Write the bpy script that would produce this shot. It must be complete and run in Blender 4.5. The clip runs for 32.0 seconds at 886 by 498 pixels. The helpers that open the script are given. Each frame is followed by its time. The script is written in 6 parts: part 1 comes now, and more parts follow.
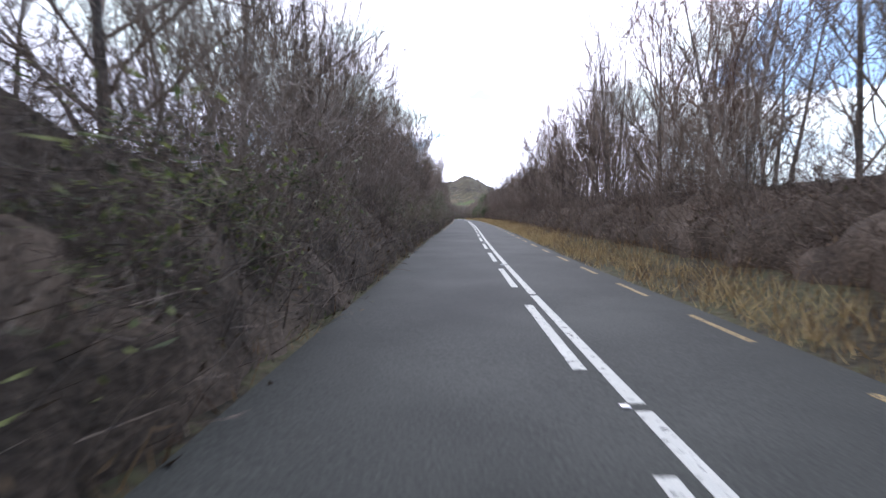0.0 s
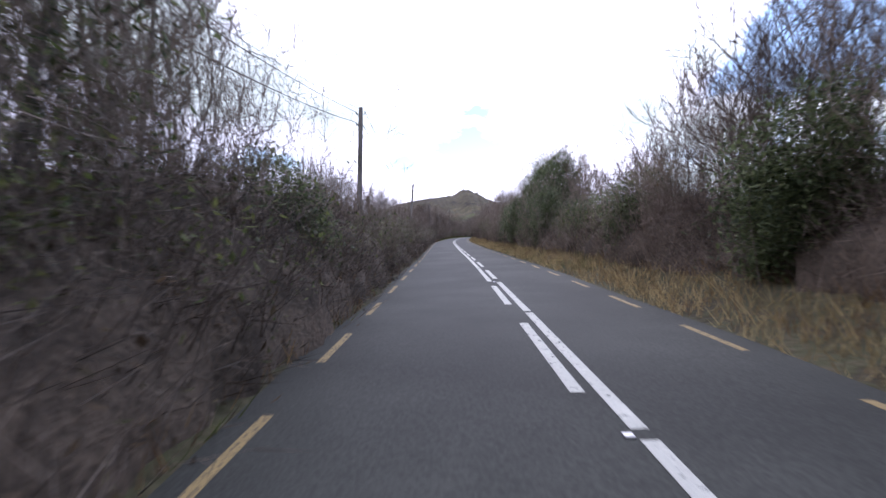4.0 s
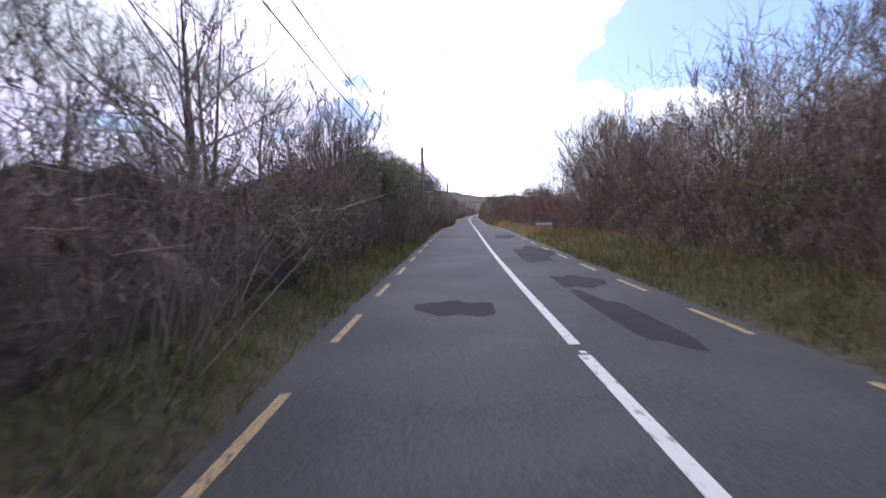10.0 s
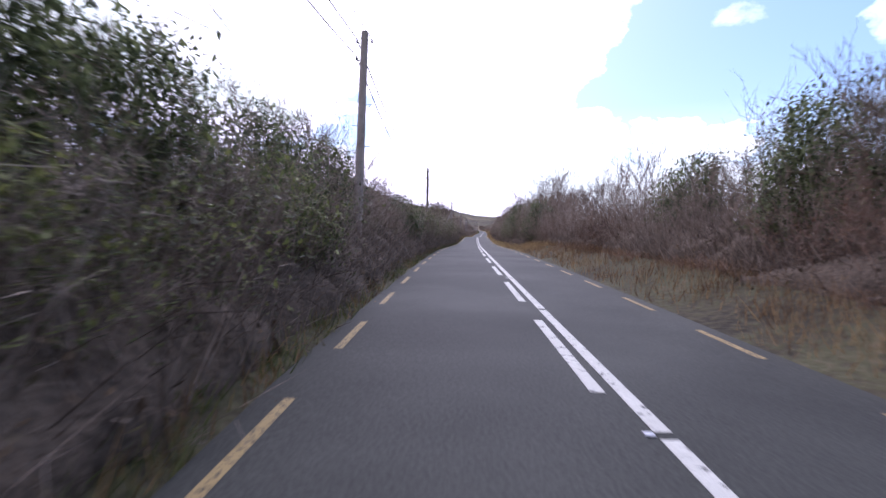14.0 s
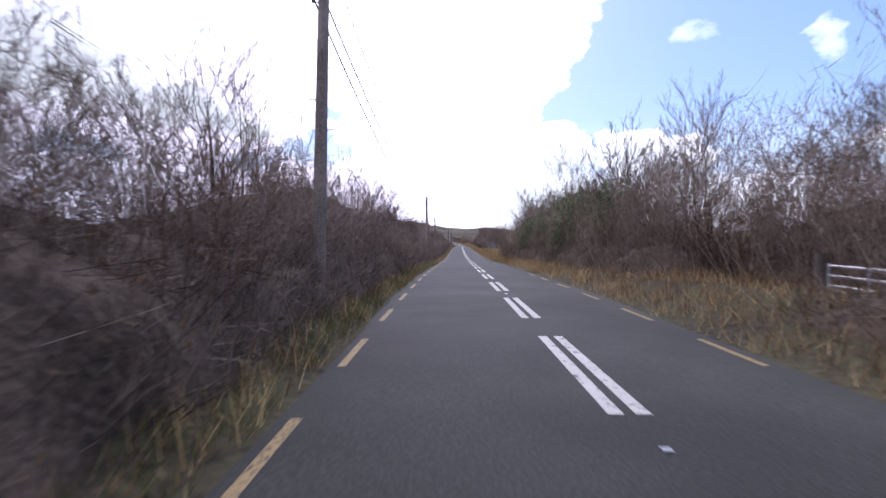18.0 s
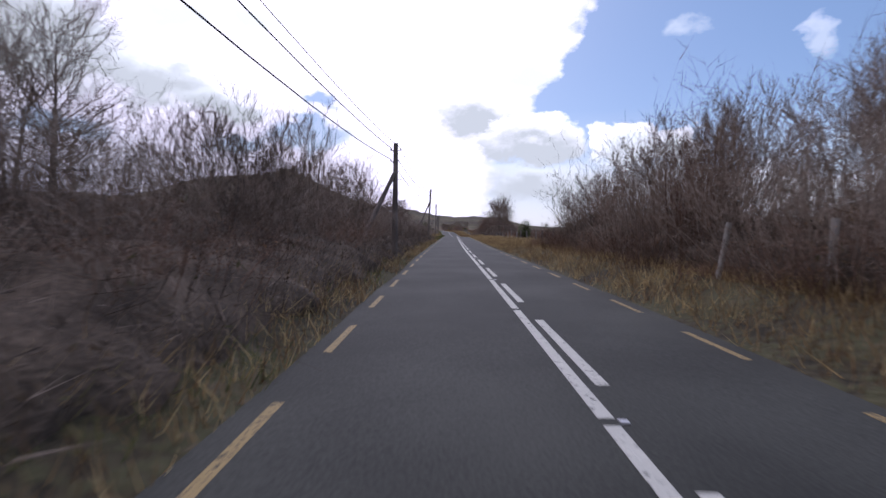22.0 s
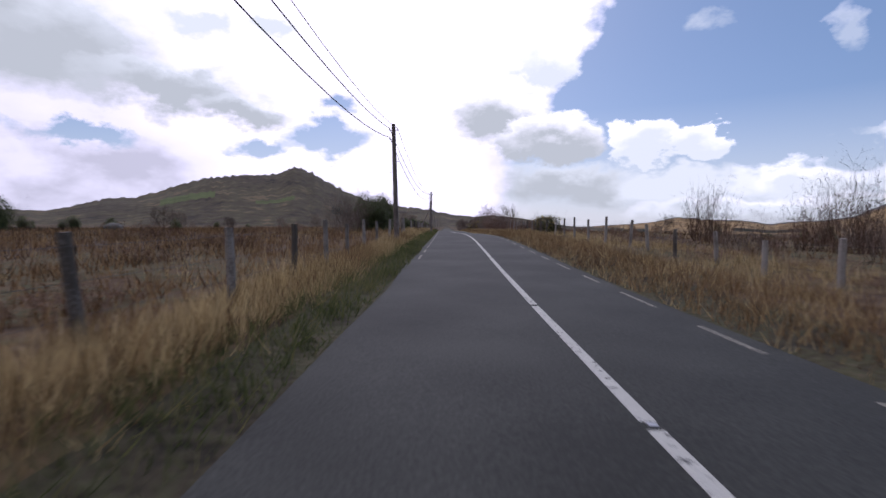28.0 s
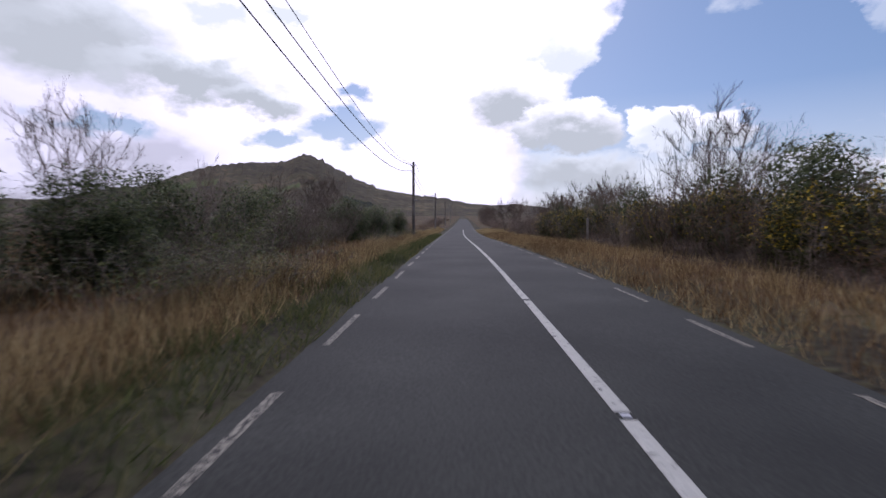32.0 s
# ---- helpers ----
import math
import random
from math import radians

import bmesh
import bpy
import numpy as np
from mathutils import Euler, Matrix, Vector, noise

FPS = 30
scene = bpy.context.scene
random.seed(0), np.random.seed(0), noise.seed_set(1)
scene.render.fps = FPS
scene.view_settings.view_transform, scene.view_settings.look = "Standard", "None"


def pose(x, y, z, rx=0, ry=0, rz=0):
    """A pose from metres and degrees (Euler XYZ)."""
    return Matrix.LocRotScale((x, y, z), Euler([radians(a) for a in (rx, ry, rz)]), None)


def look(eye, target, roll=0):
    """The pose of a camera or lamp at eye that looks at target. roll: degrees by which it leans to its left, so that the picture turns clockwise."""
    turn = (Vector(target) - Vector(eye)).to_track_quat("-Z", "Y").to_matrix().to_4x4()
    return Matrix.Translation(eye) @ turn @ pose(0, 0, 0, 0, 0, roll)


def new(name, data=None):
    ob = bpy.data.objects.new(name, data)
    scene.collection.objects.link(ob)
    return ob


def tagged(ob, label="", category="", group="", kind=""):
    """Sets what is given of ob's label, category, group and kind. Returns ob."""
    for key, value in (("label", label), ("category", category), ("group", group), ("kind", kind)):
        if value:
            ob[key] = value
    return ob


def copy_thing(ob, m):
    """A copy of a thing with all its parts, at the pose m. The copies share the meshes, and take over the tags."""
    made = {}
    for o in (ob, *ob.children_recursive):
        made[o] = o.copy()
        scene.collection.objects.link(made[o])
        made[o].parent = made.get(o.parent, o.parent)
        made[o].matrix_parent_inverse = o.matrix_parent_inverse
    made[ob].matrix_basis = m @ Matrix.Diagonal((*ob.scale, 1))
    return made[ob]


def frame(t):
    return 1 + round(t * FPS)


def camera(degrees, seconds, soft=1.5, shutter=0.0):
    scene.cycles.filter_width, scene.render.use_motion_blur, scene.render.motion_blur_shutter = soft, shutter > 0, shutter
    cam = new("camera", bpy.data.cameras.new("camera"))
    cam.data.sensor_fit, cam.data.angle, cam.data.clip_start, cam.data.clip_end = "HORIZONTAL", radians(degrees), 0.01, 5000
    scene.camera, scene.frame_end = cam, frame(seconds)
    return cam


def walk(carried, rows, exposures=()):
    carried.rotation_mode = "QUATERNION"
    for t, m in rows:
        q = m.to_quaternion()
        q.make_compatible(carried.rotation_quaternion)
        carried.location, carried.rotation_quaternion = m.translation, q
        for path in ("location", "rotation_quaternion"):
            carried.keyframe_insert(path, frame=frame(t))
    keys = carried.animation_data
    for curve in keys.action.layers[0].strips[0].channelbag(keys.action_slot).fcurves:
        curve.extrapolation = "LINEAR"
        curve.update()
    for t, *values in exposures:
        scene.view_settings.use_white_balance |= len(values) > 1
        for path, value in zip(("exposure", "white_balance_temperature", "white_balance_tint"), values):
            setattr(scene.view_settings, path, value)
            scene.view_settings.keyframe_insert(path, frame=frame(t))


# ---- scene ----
FOV = 85.4
cam = camera(FOV, 32.0, soft=1.5, shutter=0.08)
ROWS = [
    (0.0, pose(-1.26, 11.00, 1.436, 86.24, 0.03, 1.11)),
    (0.5, pose(-1.18, 23.02, 1.532, 86.88, -0.34, 0.57)),
    (1.0, pose(-0.96, 35.03, 1.668, 87.53, -0.70, 0.13)),
    (1.5, pose(-0.62, 47.03, 1.812, 87.16, -0.27, -0.06)),
    (2.0, pose(-0.29, 59.02, 1.916, 86.79, 0.16, 0.11)),
    (2.5, pose(-0.01, 71.01, 1.987, 87.11, 0.56, 0.29)),
    (3.0, pose(0.22, 83.00, 2.048, 87.44, 0.96, 0.49)),
    (3.5, pose(0.40, 94.99, 2.107, 87.76, 1.36, 0.76)),
    (4.0, pose(0.50, 106.99, 2.162, 88.08, 1.76, 1.12)),
    (4.5, pose(0.50, 118.98, 2.197, 88.40, 2.16, 1.57)),
    (5.0, pose(0.42, 130.97, 2.182, 87.63, 0.45, 2.59)),
    (5.5, pose(0.18, 142.96, 2.147, 86.98, -0.18, 2.83)),
    (6.0, pose(-0.09, 154.96, 2.160, 86.32, -0.80, 2.76)),
    (6.5, pose(-0.30, 166.96, 2.186, 86.62, -0.27, 2.37)),
    (7.0, pose(-0.35, 178.98, 2.171, 86.92, 0.27, 1.36)),
    (7.5, pose(-0.08, 191.01, 2.172, 87.17, 0.80, -0.56)),
    (8.0, pose(0.63, 203.04, 2.227, 87.43, 1.33, -3.23)),
    (8.5, pose(1.88, 215.02, 2.282, 86.77, 0.81, -5.75)),
    (9.0, pose(3.66, 226.94, 2.268, 86.11, 0.29, -8.08)),
    (9.5, pose(5.89, 238.77, 2.144, 85.42, 0.84, -10.72)),
    (10.0, pose(8.53, 250.52, 1.919, 84.73, 1.39, -12.89)),
    (10.5, pose(11.48, 262.17, 1.693, 85.93, 1.03, -13.61)),
    (11.0, pose(14.58, 273.77, 1.534, 87.13, 0.68, -14.03)),
    (11.5, pose(17.86, 285.32, 1.350, 86.42, 1.31, -13.94)),
    (12.0, pose(21.21, 296.86, 1.006, 85.72, 1.94, -14.11)),
    (12.5, pose(24.51, 308.40, 0.577, 85.95, 1.65, -14.05)),
    (13.0, pose(27.73, 319.95, 0.193, 86.18, 1.37, -13.35)),
    (13.5, pose(30.71, 331.57, -0.022, 87.36, -1.64, -13.19)),
    (14.0, pose(33.84, 343.15, -0.071, 86.92, -1.03, -13.19)),
    (14.5, pose(36.96, 354.74, -0.105, 86.49, -0.42, -13.64)),
    (15.0, pose(40.19, 366.31, -0.253, 86.05, 0.18, -14.57)),
    (15.5, pose(43.58, 377.84, -0.551, 85.62, 0.79, -15.60)),
    (16.0, pose(47.05, 389.34, -0.931, 87.01, -2.03, -15.64)),
    (16.5, pose(50.59, 400.80, -1.288, 85.88, -1.40, -15.58)),
    (17.0, pose(54.10, 412.28, -1.522, 84.75, -0.76, -15.55)),
    (17.5, pose(57.58, 423.76, -1.610, 86.63, -0.27, -15.90)),
    (18.0, pose(61.11, 435.24, -1.625, 88.51, 0.22, -16.56)),
    (18.5, pose(64.75, 446.68, -1.716, 87.36, 0.19, -16.89)),
    (19.0, pose(68.47, 458.10, -1.971, 86.21, 0.17, -17.32)),
    (19.5, pose(72.30, 469.48, -2.340, 85.29, 0.10, -17.35)),
    (20.0, pose(76.13, 480.85, -2.716, 84.37, 0.04, -16.95)),
    (20.5, pose(79.93, 492.23, -3.001, 85.51, 0.49, -17.20)),
    (21.0, pose(83.72, 503.62, -3.165, 86.65, 0.94, -17.56)),
    (21.5, pose(87.47, 515.02, -3.244, 86.90, -0.02, -17.63)),
    (22.0, pose(91.24, 526.41, -3.300, 87.15, -0.98, -17.74)),
    (22.5, pose(95.01, 537.80, -3.367, 86.61, -0.67, -17.28)),
    (23.0, pose(98.77, 549.20, -3.479, 86.07, -0.37, -17.04)),
    (23.5, pose(102.60, 560.58, -3.615, 86.12, 0.02, -17.20)),
    (24.0, pose(106.47, 571.94, -3.739, 86.17, 0.41, -17.30)),
    (24.5, pose(110.35, 583.30, -3.843, 86.50, 0.13, -17.35)),
    (25.0, pose(114.21, 594.66, -3.954, 86.83, -0.14, -17.35)),
    (25.5, pose(118.06, 606.04, -4.076, 86.87, 0.06, -17.28)),
    (26.0, pose(121.97, 617.39, -4.217, 86.92, 0.26, -17.11)),
    (26.5, pose(125.90, 628.70, -4.425, 86.99, 0.11, -16.64)),
    (27.0, pose(129.56, 640.09, -4.744, 87.07, -0.05, -15.50)),
    (27.5, pose(133.01, 651.57, -5.042, 87.15, -0.20, -15.11)),
    (28.0, pose(136.41, 663.08, -5.157, 87.23, -0.35, -15.53)),
    (28.5, pose(139.86, 674.58, -5.045, 87.31, -0.50, -16.09)),
    (29.0, pose(143.32, 686.06, -4.785, 87.60, -0.70, -16.29)),
    (29.5, pose(146.58, 697.59, -4.569, 86.60, -0.75, -15.90)),
    (30.0, pose(149.70, 709.17, -4.554, 85.60, -0.80, -15.70)),
    (30.5, pose(152.99, 720.69, -4.676, 85.75, -0.60, -14.75)),
    (31.0, pose(156.29, 732.24, -4.784, 85.90, -0.40, -14.40)),
    (31.5, pose(159.47, 743.82, -4.796, 85.92, -0.35, -14.17)),
    (32.0, pose(162.67, 755.38, -4.798, 85.93, -0.25, -13.65)),
]
walk(cam, ROWS, [(0, 0.18, 5550, 18), (3, 0.1, 5500, 22), (5, -0.3, 5500, 26), (7, -0.18, 5520, 29), (9, -0.2, 5550, 31), (14, -0.08, 5550, 32), (16, -0.05, 5550, 32), (18, -0.28, 5600, 31), (19, -0.45, 5620, 30), (20, -0.5, 5620, 29), (21, -0.85, 5660, 28), (23, -1.0, 5680, 28), (25, -1.2, 5720, 28), (29, -1.26, 5720, 28), (32, -1.22, 5720, 28)])

# ---------------------------------------------------------------- road line: heading (degrees) and grade (percent) every 10 m
HEADING_A = [-0.4, 0.1, 0.7, 1.2, 1.6, 1.5, 1.3, 1.1, 0.9, 0.7, 0.4, -0.0, -0.5, -1.0, -1.2, -1.2, -1.0, -0.4, 0.7, 2.1, 4.1, 6.4, 8.5, 10.5, 12.3, 13.7, 14.5, 15.0, 15.3, 15.5, 16.1, 16.1, 15.6, 15.4, 15.1, 15.0, 15.3, 16.0, 16.7, 17.1, 17.1, 17.0, 17.0, 17.0, 17.3, 17.6, 17.9, 18.4, 18.5, 18.4]
HEADING_B = [18.3, 18.3, 18.3, 18.4, 18.5, 18.3, 18.3, 18.6, 18.8, 19.0, 18.8, 18.8, 19.1, 19.4, 19.3, 18.1, 16.8, 16.4, 16.4, 16.7, 16.8, 16.5, 15.7, 15.3, 14.8, 15.0, 15.4, 15.5, 15.4, 15.2, 14.9, 14.8, 14.9, 15.1, 15.5, 15.8, 16.0, 16.2, 16.3, 16.3, 16.3, 16.3, 16.3, 16.3, 16.2, 16.2, 16.1, 16.0, 16.0, 15.9]
GRADE_A = [0.26, 0.58, 0.91, 1.19, 1.26, 0.95, 0.63, 0.53, 0.49, 0.5, 0.48, 0.37, 0.09, -0.38, -0.25, 0.21, 0.3, -0.14, -0.18, 0.25, 0.58, 0.48, -0.05, -0.79, -1.72, -2.08, -1.8, -1.15, -1.32, -2.67, -3.56, -3.61, -3.02, -1.56, -0.29, -0.08, -0.73, -1.83, -2.86, -3.28, -3.1, -2.26, -1.1, -0.27, -0.01, -0.84, -2.13, -3.02, -3.35, -2.89]
GRADE_B = [-2.1, -1.21, -0.61, -0.47, -0.42, -0.71, -1.05, -1.17, -1.06, -0.84, -0.89, -0.98, -1.03, -1.17, -1.62, -2.63, -2.9, -1.99, -0.41, 1.22, 2.32, 2.26, 0.71, -0.61, -1.27, -0.89, -0.01, 0.12, -0.34, -1.26, -2.09, -2.49, -2.48, -2.17, -1.74, -1.29, -0.91, -0.58, -0.33, -0.14, -0.01, 0.07, 0.12, 0.14, 0.15, 0.14, 0.12, 0.1, 0.07, 0.05]
KNOT = -10 + 10.0 * np.arange(100)
STEP = np.arange(-10, 980, 1.0)
HEAD = np.interp(STEP, KNOT, np.radians(HEADING_A + HEADING_B))
RX, RY = np.cumsum(np.sin(HEAD)), np.cumsum(np.cos(HEAD))
RZ = np.cumsum(np.interp(STEP, KNOT, np.array(GRADE_A + GRADE_B) / 100))


def line(s):
    """Centre of the road at s metres: x, y, z, heading; straight on past both ends."""
    s = np.asarray(s, float)
    q = np.clip(s, STEP[0], STEP[-1])
    h = np.interp(q, STEP, HEAD)
    return np.interp(q, STEP, RX) + (s - q) * np.sin(h), np.interp(q, STEP, RY) + (s - q) * np.cos(h), np.interp(q, STEP, RZ), h


def smooth(a, b, x):
    k = np.clip((np.asarray(x, float) - a) / (b - a), 0, 1)
    return k * k * (3 - 2 * k)


def lumps(s, d):
    """Gentle unevenness of the ground."""
    return 0.5 * np.sin(s * 0.31 + d * 0.7) * np.sin(d * 0.43 - s * 0.17) + 0.3 * np.sin(s * 0.93 + 1.3) * np.cos(d * 1.1 + s * 0.4)


def rise(s, d):
    """Height of the ground over the road at s metres along and d metres to the right of its centre line."""
    s, d = np.broadcast_arrays(np.asarray(s, float), np.asarray(d, float))
    out = np.where(d < 0, -d - 2.75, d - 2.25)
    woods = 1 - smooth(560, 610, s)
    bank = smooth(0.25, 1.9, out) * (0.22 + 0.25 * woods) - 0.07 * (1 - smooth(0.0, 0.5, out)) * (out > -0.4)
    bank = np.where(out < 0, -0.07, bank)
    uneven = lumps(s, d) * 0.22 * smooth(0.8, 5, out)
    far = 2.0 * smooth(2.5, 14, out) * smooth(445, 485, s) * (1 - smooth(560, 600, s)) * (d < 0) + smooth(8, 70, out) * np.where(d < 0, 1.2 - 1.6 * (1 - woods), -2.2 * (1 - woods) - 0.4)
    far = far - 15 * smooth(35, 380, out) * (1 - woods) * (d > 0)
    hills = 3 * smooth(150, 900, out) * (0.5 + 0.5 * np.sin(s * 0.004 + d * 0.003))
    bank = bank - 0.85 * smooth(0.5, 3.0, out) * smooth(258, 268, s) * (1 - smooth(282, 294, s)) * (d > 0) * (1 - smooth(12, 20, out))
    junction = smooth(212, 215.5, s) * (1 - smooth(222, 225, s)) * (d > 2) * (1 - smooth(16, 24, d))
    return (bank + uneven) * (1 - junction) + far + hills - 0.02 * junction


def spot(s, d, z=0.0):
    """World point at s, d and z metres over the ground there."""
    x, y, zz, h = line(s)
    near = np.clip(d, -60, 60)
    rest = d - near
    n = radians(14)
    return Vector((float(x + near * np.cos(h) + rest * math.cos(n)), float(y - near * np.sin(h) - rest * math.sin(n)), float(zz + rise(s, d) + z)))


def spots(s, d, z=0.0):
    s, d = np.broadcast_arrays(np.asarray(s, float), np.asarray(d, float))
    x, y, zz, h = line(s)
    near = np.clip(d, -60, 60)
    rest = d - near
    n = radians(14)
    return np.stack([x + near * np.cos(h) + rest * math.cos(n), y - near * np.sin(h) - rest * math.sin(n), zz + rise(s, d) + z], -1)


def turn(s):
    return -float(line(s)[3])


# ---------------------------------------------------------------- sky and sun
SUN_AZ, SUN_EL = radians(14), radians(36)
world = bpy.data.worlds.new("sky")
scene.world = world
world.use_nodes = True
W = world.node_tree.nodes
WL = world.node_tree.links
W.clear()


def wn(kind, **kw):
    n = W.new(kind)
    for k, v in kw.items():
        n.inputs[k].default_value = v
    return n


def wmath(op, a, b=None, clamp=False):
    n = W.new("ShaderNodeMath")
    n.operation, n.use_clamp = op, clamp
    for i, v in enumerate((a, b)):
        if v is None:
            continue
        if isinstance(v, (int, float)):
            n.inputs[i].default_value = v
        else:
            WL.new(v, n.inputs[i])
    return n.outputs[0]


def wramp(x, stops):
    n = W.new("ShaderNodeValToRGB")
    WL.new(x, n.inputs[0])
    while len(n.color_ramp.elements) < len(stops):
        n.color_ramp.elements.new(0.5)
    for e, (p, c) in zip(n.color_ramp.elements, stops):
        e.position, e.color = p, (*c, 1)
    return n.outputs[0]


def wmix(f, a, b):
    n = W.new("ShaderNodeMix")
    n.data_type = "RGBA"
    WL.new(f, n.inputs[0])
    for i, v in ((6, a), (7, b)):
        if isinstance(v, tuple):
            n.inputs[i].default_value = (*v, 1)
        else:
            WL.new(v, n.inputs[i])
    return n.outputs[2]


tc = W.new("ShaderNodeTexCoord").outputs["Generated"]
sep = W.new("ShaderNodeSeparateXYZ")
WL.new(tc, sep.inputs[0])
DEG = 180 / math.pi
bearing = wmath("MULTIPLY", wmath("ARCTAN2", sep.outputs[0], sep.outputs[1]), DEG)
height = wmath("MULTIPLY", wmath("ARCSINE", sep.outputs[2]), DEG)
stretch = W.new("ShaderNodeMapping")
stretch.inputs[3].default_value = (1.0, 1.0, 1.7)
WL.new(tc, stretch.inputs[0])


def wnoise(scale, detail, rough):
    n = wn("ShaderNodeTexNoise", Scale=scale, Detail=detail, Roughness=rough)
    WL.new(stretch.outputs[0], n.inputs["Vector"])
    return n


# ragged cloud edges: places in the sky are pushed about at two scales
coarse, ragged = wnoise(6.0, 3.0, 0.5), wnoise(17.0, 8.0, 0.6)
puffs = wnoise(3.1, 9.0, 0.55)
shift_c, shift_r = W.new("ShaderNodeSeparateXYZ"), W.new("ShaderNodeSeparateXYZ")
WL.new(coarse.outputs["Color"], shift_c.inputs[0])
WL.new(ragged.outputs["Color"], shift_r.inputs[0])
u = wmath("ADD", bearing, wmath("ADD", wmath("MULTIPLY", wmath("SUBTRACT", shift_c.outputs[0], 0.5), 9.0), wmath("MULTIPLY", wmath("SUBTRACT", shift_r.outputs[0], 0.5), 6.0)))
v = wmath("ADD", height, wmath("ADD", wmath("MULTIPLY", wmath("SUBTRACT", shift_c.outputs[1], 0.5), 5.0), wmath("MULTIPLY", wmath("SUBTRACT", shift_r.outputs[1], 0.5), 4.5)))
place = W.new("ShaderNodeCombineXYZ")
WL.new(u, place.inputs[0])
WL.new(v, place.inputs[1])

sky = W.new("ShaderNodeTexSky")
sky.sky_type, sky.sun_disc, sky.sun_elevation, sky.sun_rotation = "NISHITA", False, SUN_EL, SUN_AZ
sky.dust_density, sky.ozone_density = 0.6, 2.0
dim = W.new("ShaderNodeVectorMath")
dim.operation = "SCALE"
WL.new(sky.outputs[0], dim.inputs[0])
dim.inputs["Scale"].default_value = 0.15
# thin haze towards the horizon
veil = W.new("ShaderNodeValue")
veil.outputs[0].default_value = 0.28
blue = wmix(wmath("MULTIPLY", wmath("SUBTRACT", 13.0, height), 0.055, True), wmix(veil.outputs[0], dim.outputs[0], (0.75, 1.25, 1.65)), (1.7, 1.82, 1.75))
# broad bright cloud west of a slanting edge, broken blue east of it
edge = wmath("ADD", 25.0, wmath("MULTIPLY", wmath("MAXIMUM", wmath("SUBTRACT", v, 8.0), 0.0), 0.62))
west = wmath("MULTIPLY", wmath("SUBTRACT", edge, u), 0.4, True)
far_east = wmath("MULTIPLY", wmath("SUBTRACT", u, 80.0), 0.05, True)
patchy = wramp(puffs.outputs[0], [(0.46, (0, 0, 0)), (0.56, (1, 1, 1))])
cloud = wmath("MAXIMUM", west, wmath("MULTIPLY", far_east, patchy))
glow = W.new("ShaderNodeVectorMath")
glow.operation = "DOT_PRODUCT"
WL.new(tc, glow.inputs[0])
glow.inputs[1].default_value = (math.cos(SUN_EL) * math.sin(SUN_AZ), math.cos(SUN_EL) * math.cos(SUN_AZ), math.sin(SUN_EL))
near_sun = wmath("MULTIPLY", wmath("SUBTRACT", glow.outputs[1], 0.80), 5.0, True)
thick = wramp(puffs.outputs[0], [(0.40, (2.7, 2.6, 2.7)), (0.56, (2.35, 2.3, 2.4)), (0.66, (1.5, 1.5, 1.55))])
# cloud is brightest towards the sun and grey on the far side of the sky
facing = wmath("ADD", wmath("MULTIPLY", glow.outputs[1], 0.9), 0.25, True)
skycol = wmix(cloud, blue, wmix(near_sun, wmix(facing, (0.72, 0.73, 0.76), thick), (3.5, 3.35, 3.4)))
# single clouds: bearing, height, half width, half height in degrees, softness, body and top
GREY, WHITE, PALE = (1.28, 1.38, 1.27), (2.9, 2.9, 2.8), (1.95, 2.08, 1.96)
CLOUDS = [
    (-23, 16.5, 10.5, 5.6, 0.4, GREY, PALE), (-13.2, 13.6, 10, 2.8, 0.45, GREY, PALE), (-6.3, 12.2, 5.4, 1.7, 0.5, GREY, PALE), (-11, 20.4, 3.4, 2.0, 0.5, PALE, PALE), (-3.9, 21.6, 3.4, 1.5, 0.5, PALE, PALE), (-34, 22, 12, 7, 0.3, GREY, PALE),
    (-21.1, 8.3, 5.6, 1.3, 0.35, None, None), (2.1, 9.8, 6.0, 2.2, 0.35, None, None), (4.0, 13.4, 2.4, 1.4, 0.5, None, None), (-5.1, 8.5, 3.6, 1.2, 0.45, None, None),
    (26.3, 17.6, 4.8, 3.0, 0.3, PALE, WHITE), (21.2, 12.3, 6.2, 3.5, 0.45, GREY, WHITE), (28.0, 10.0, 6.4, 3.2, 0.16, GREY, WHITE), (38.2, 8.9, 4.2, 2.7, 0.14, PALE, WHITE), (43.6, 8.7, 3.2, 2.3, 0.14, PALE, WHITE),
    (30.4, 4.9, 9.5, 2.6, 0.45, GREY, PALE), (41.1, 4.6, 7.6, 2.0, 0.35, PALE, PALE), (52.1, 4.4, 7.5, 1.9, 0.4, PALE, WHITE), (62, 8.5, 6, 2.6, 0.25, PALE, WHITE), (49.9, 2.2, 14, 1.2, 0.5, PALE, WHITE), (70, 4.5, 9, 2.6, 0.3, PALE, WHITE),
    (54.3, 17.8, 1.3, 2.6, 0.7, PALE, WHITE), (43.8, 20.6, 1.6, 1.1, 0.9, PALE, PALE), (53, 26, 4.5, 2.4, 0.6, PALE, WHITE), (56.1, 8.0, 1.7, 0.5, 0.7, PALE, PALE)]
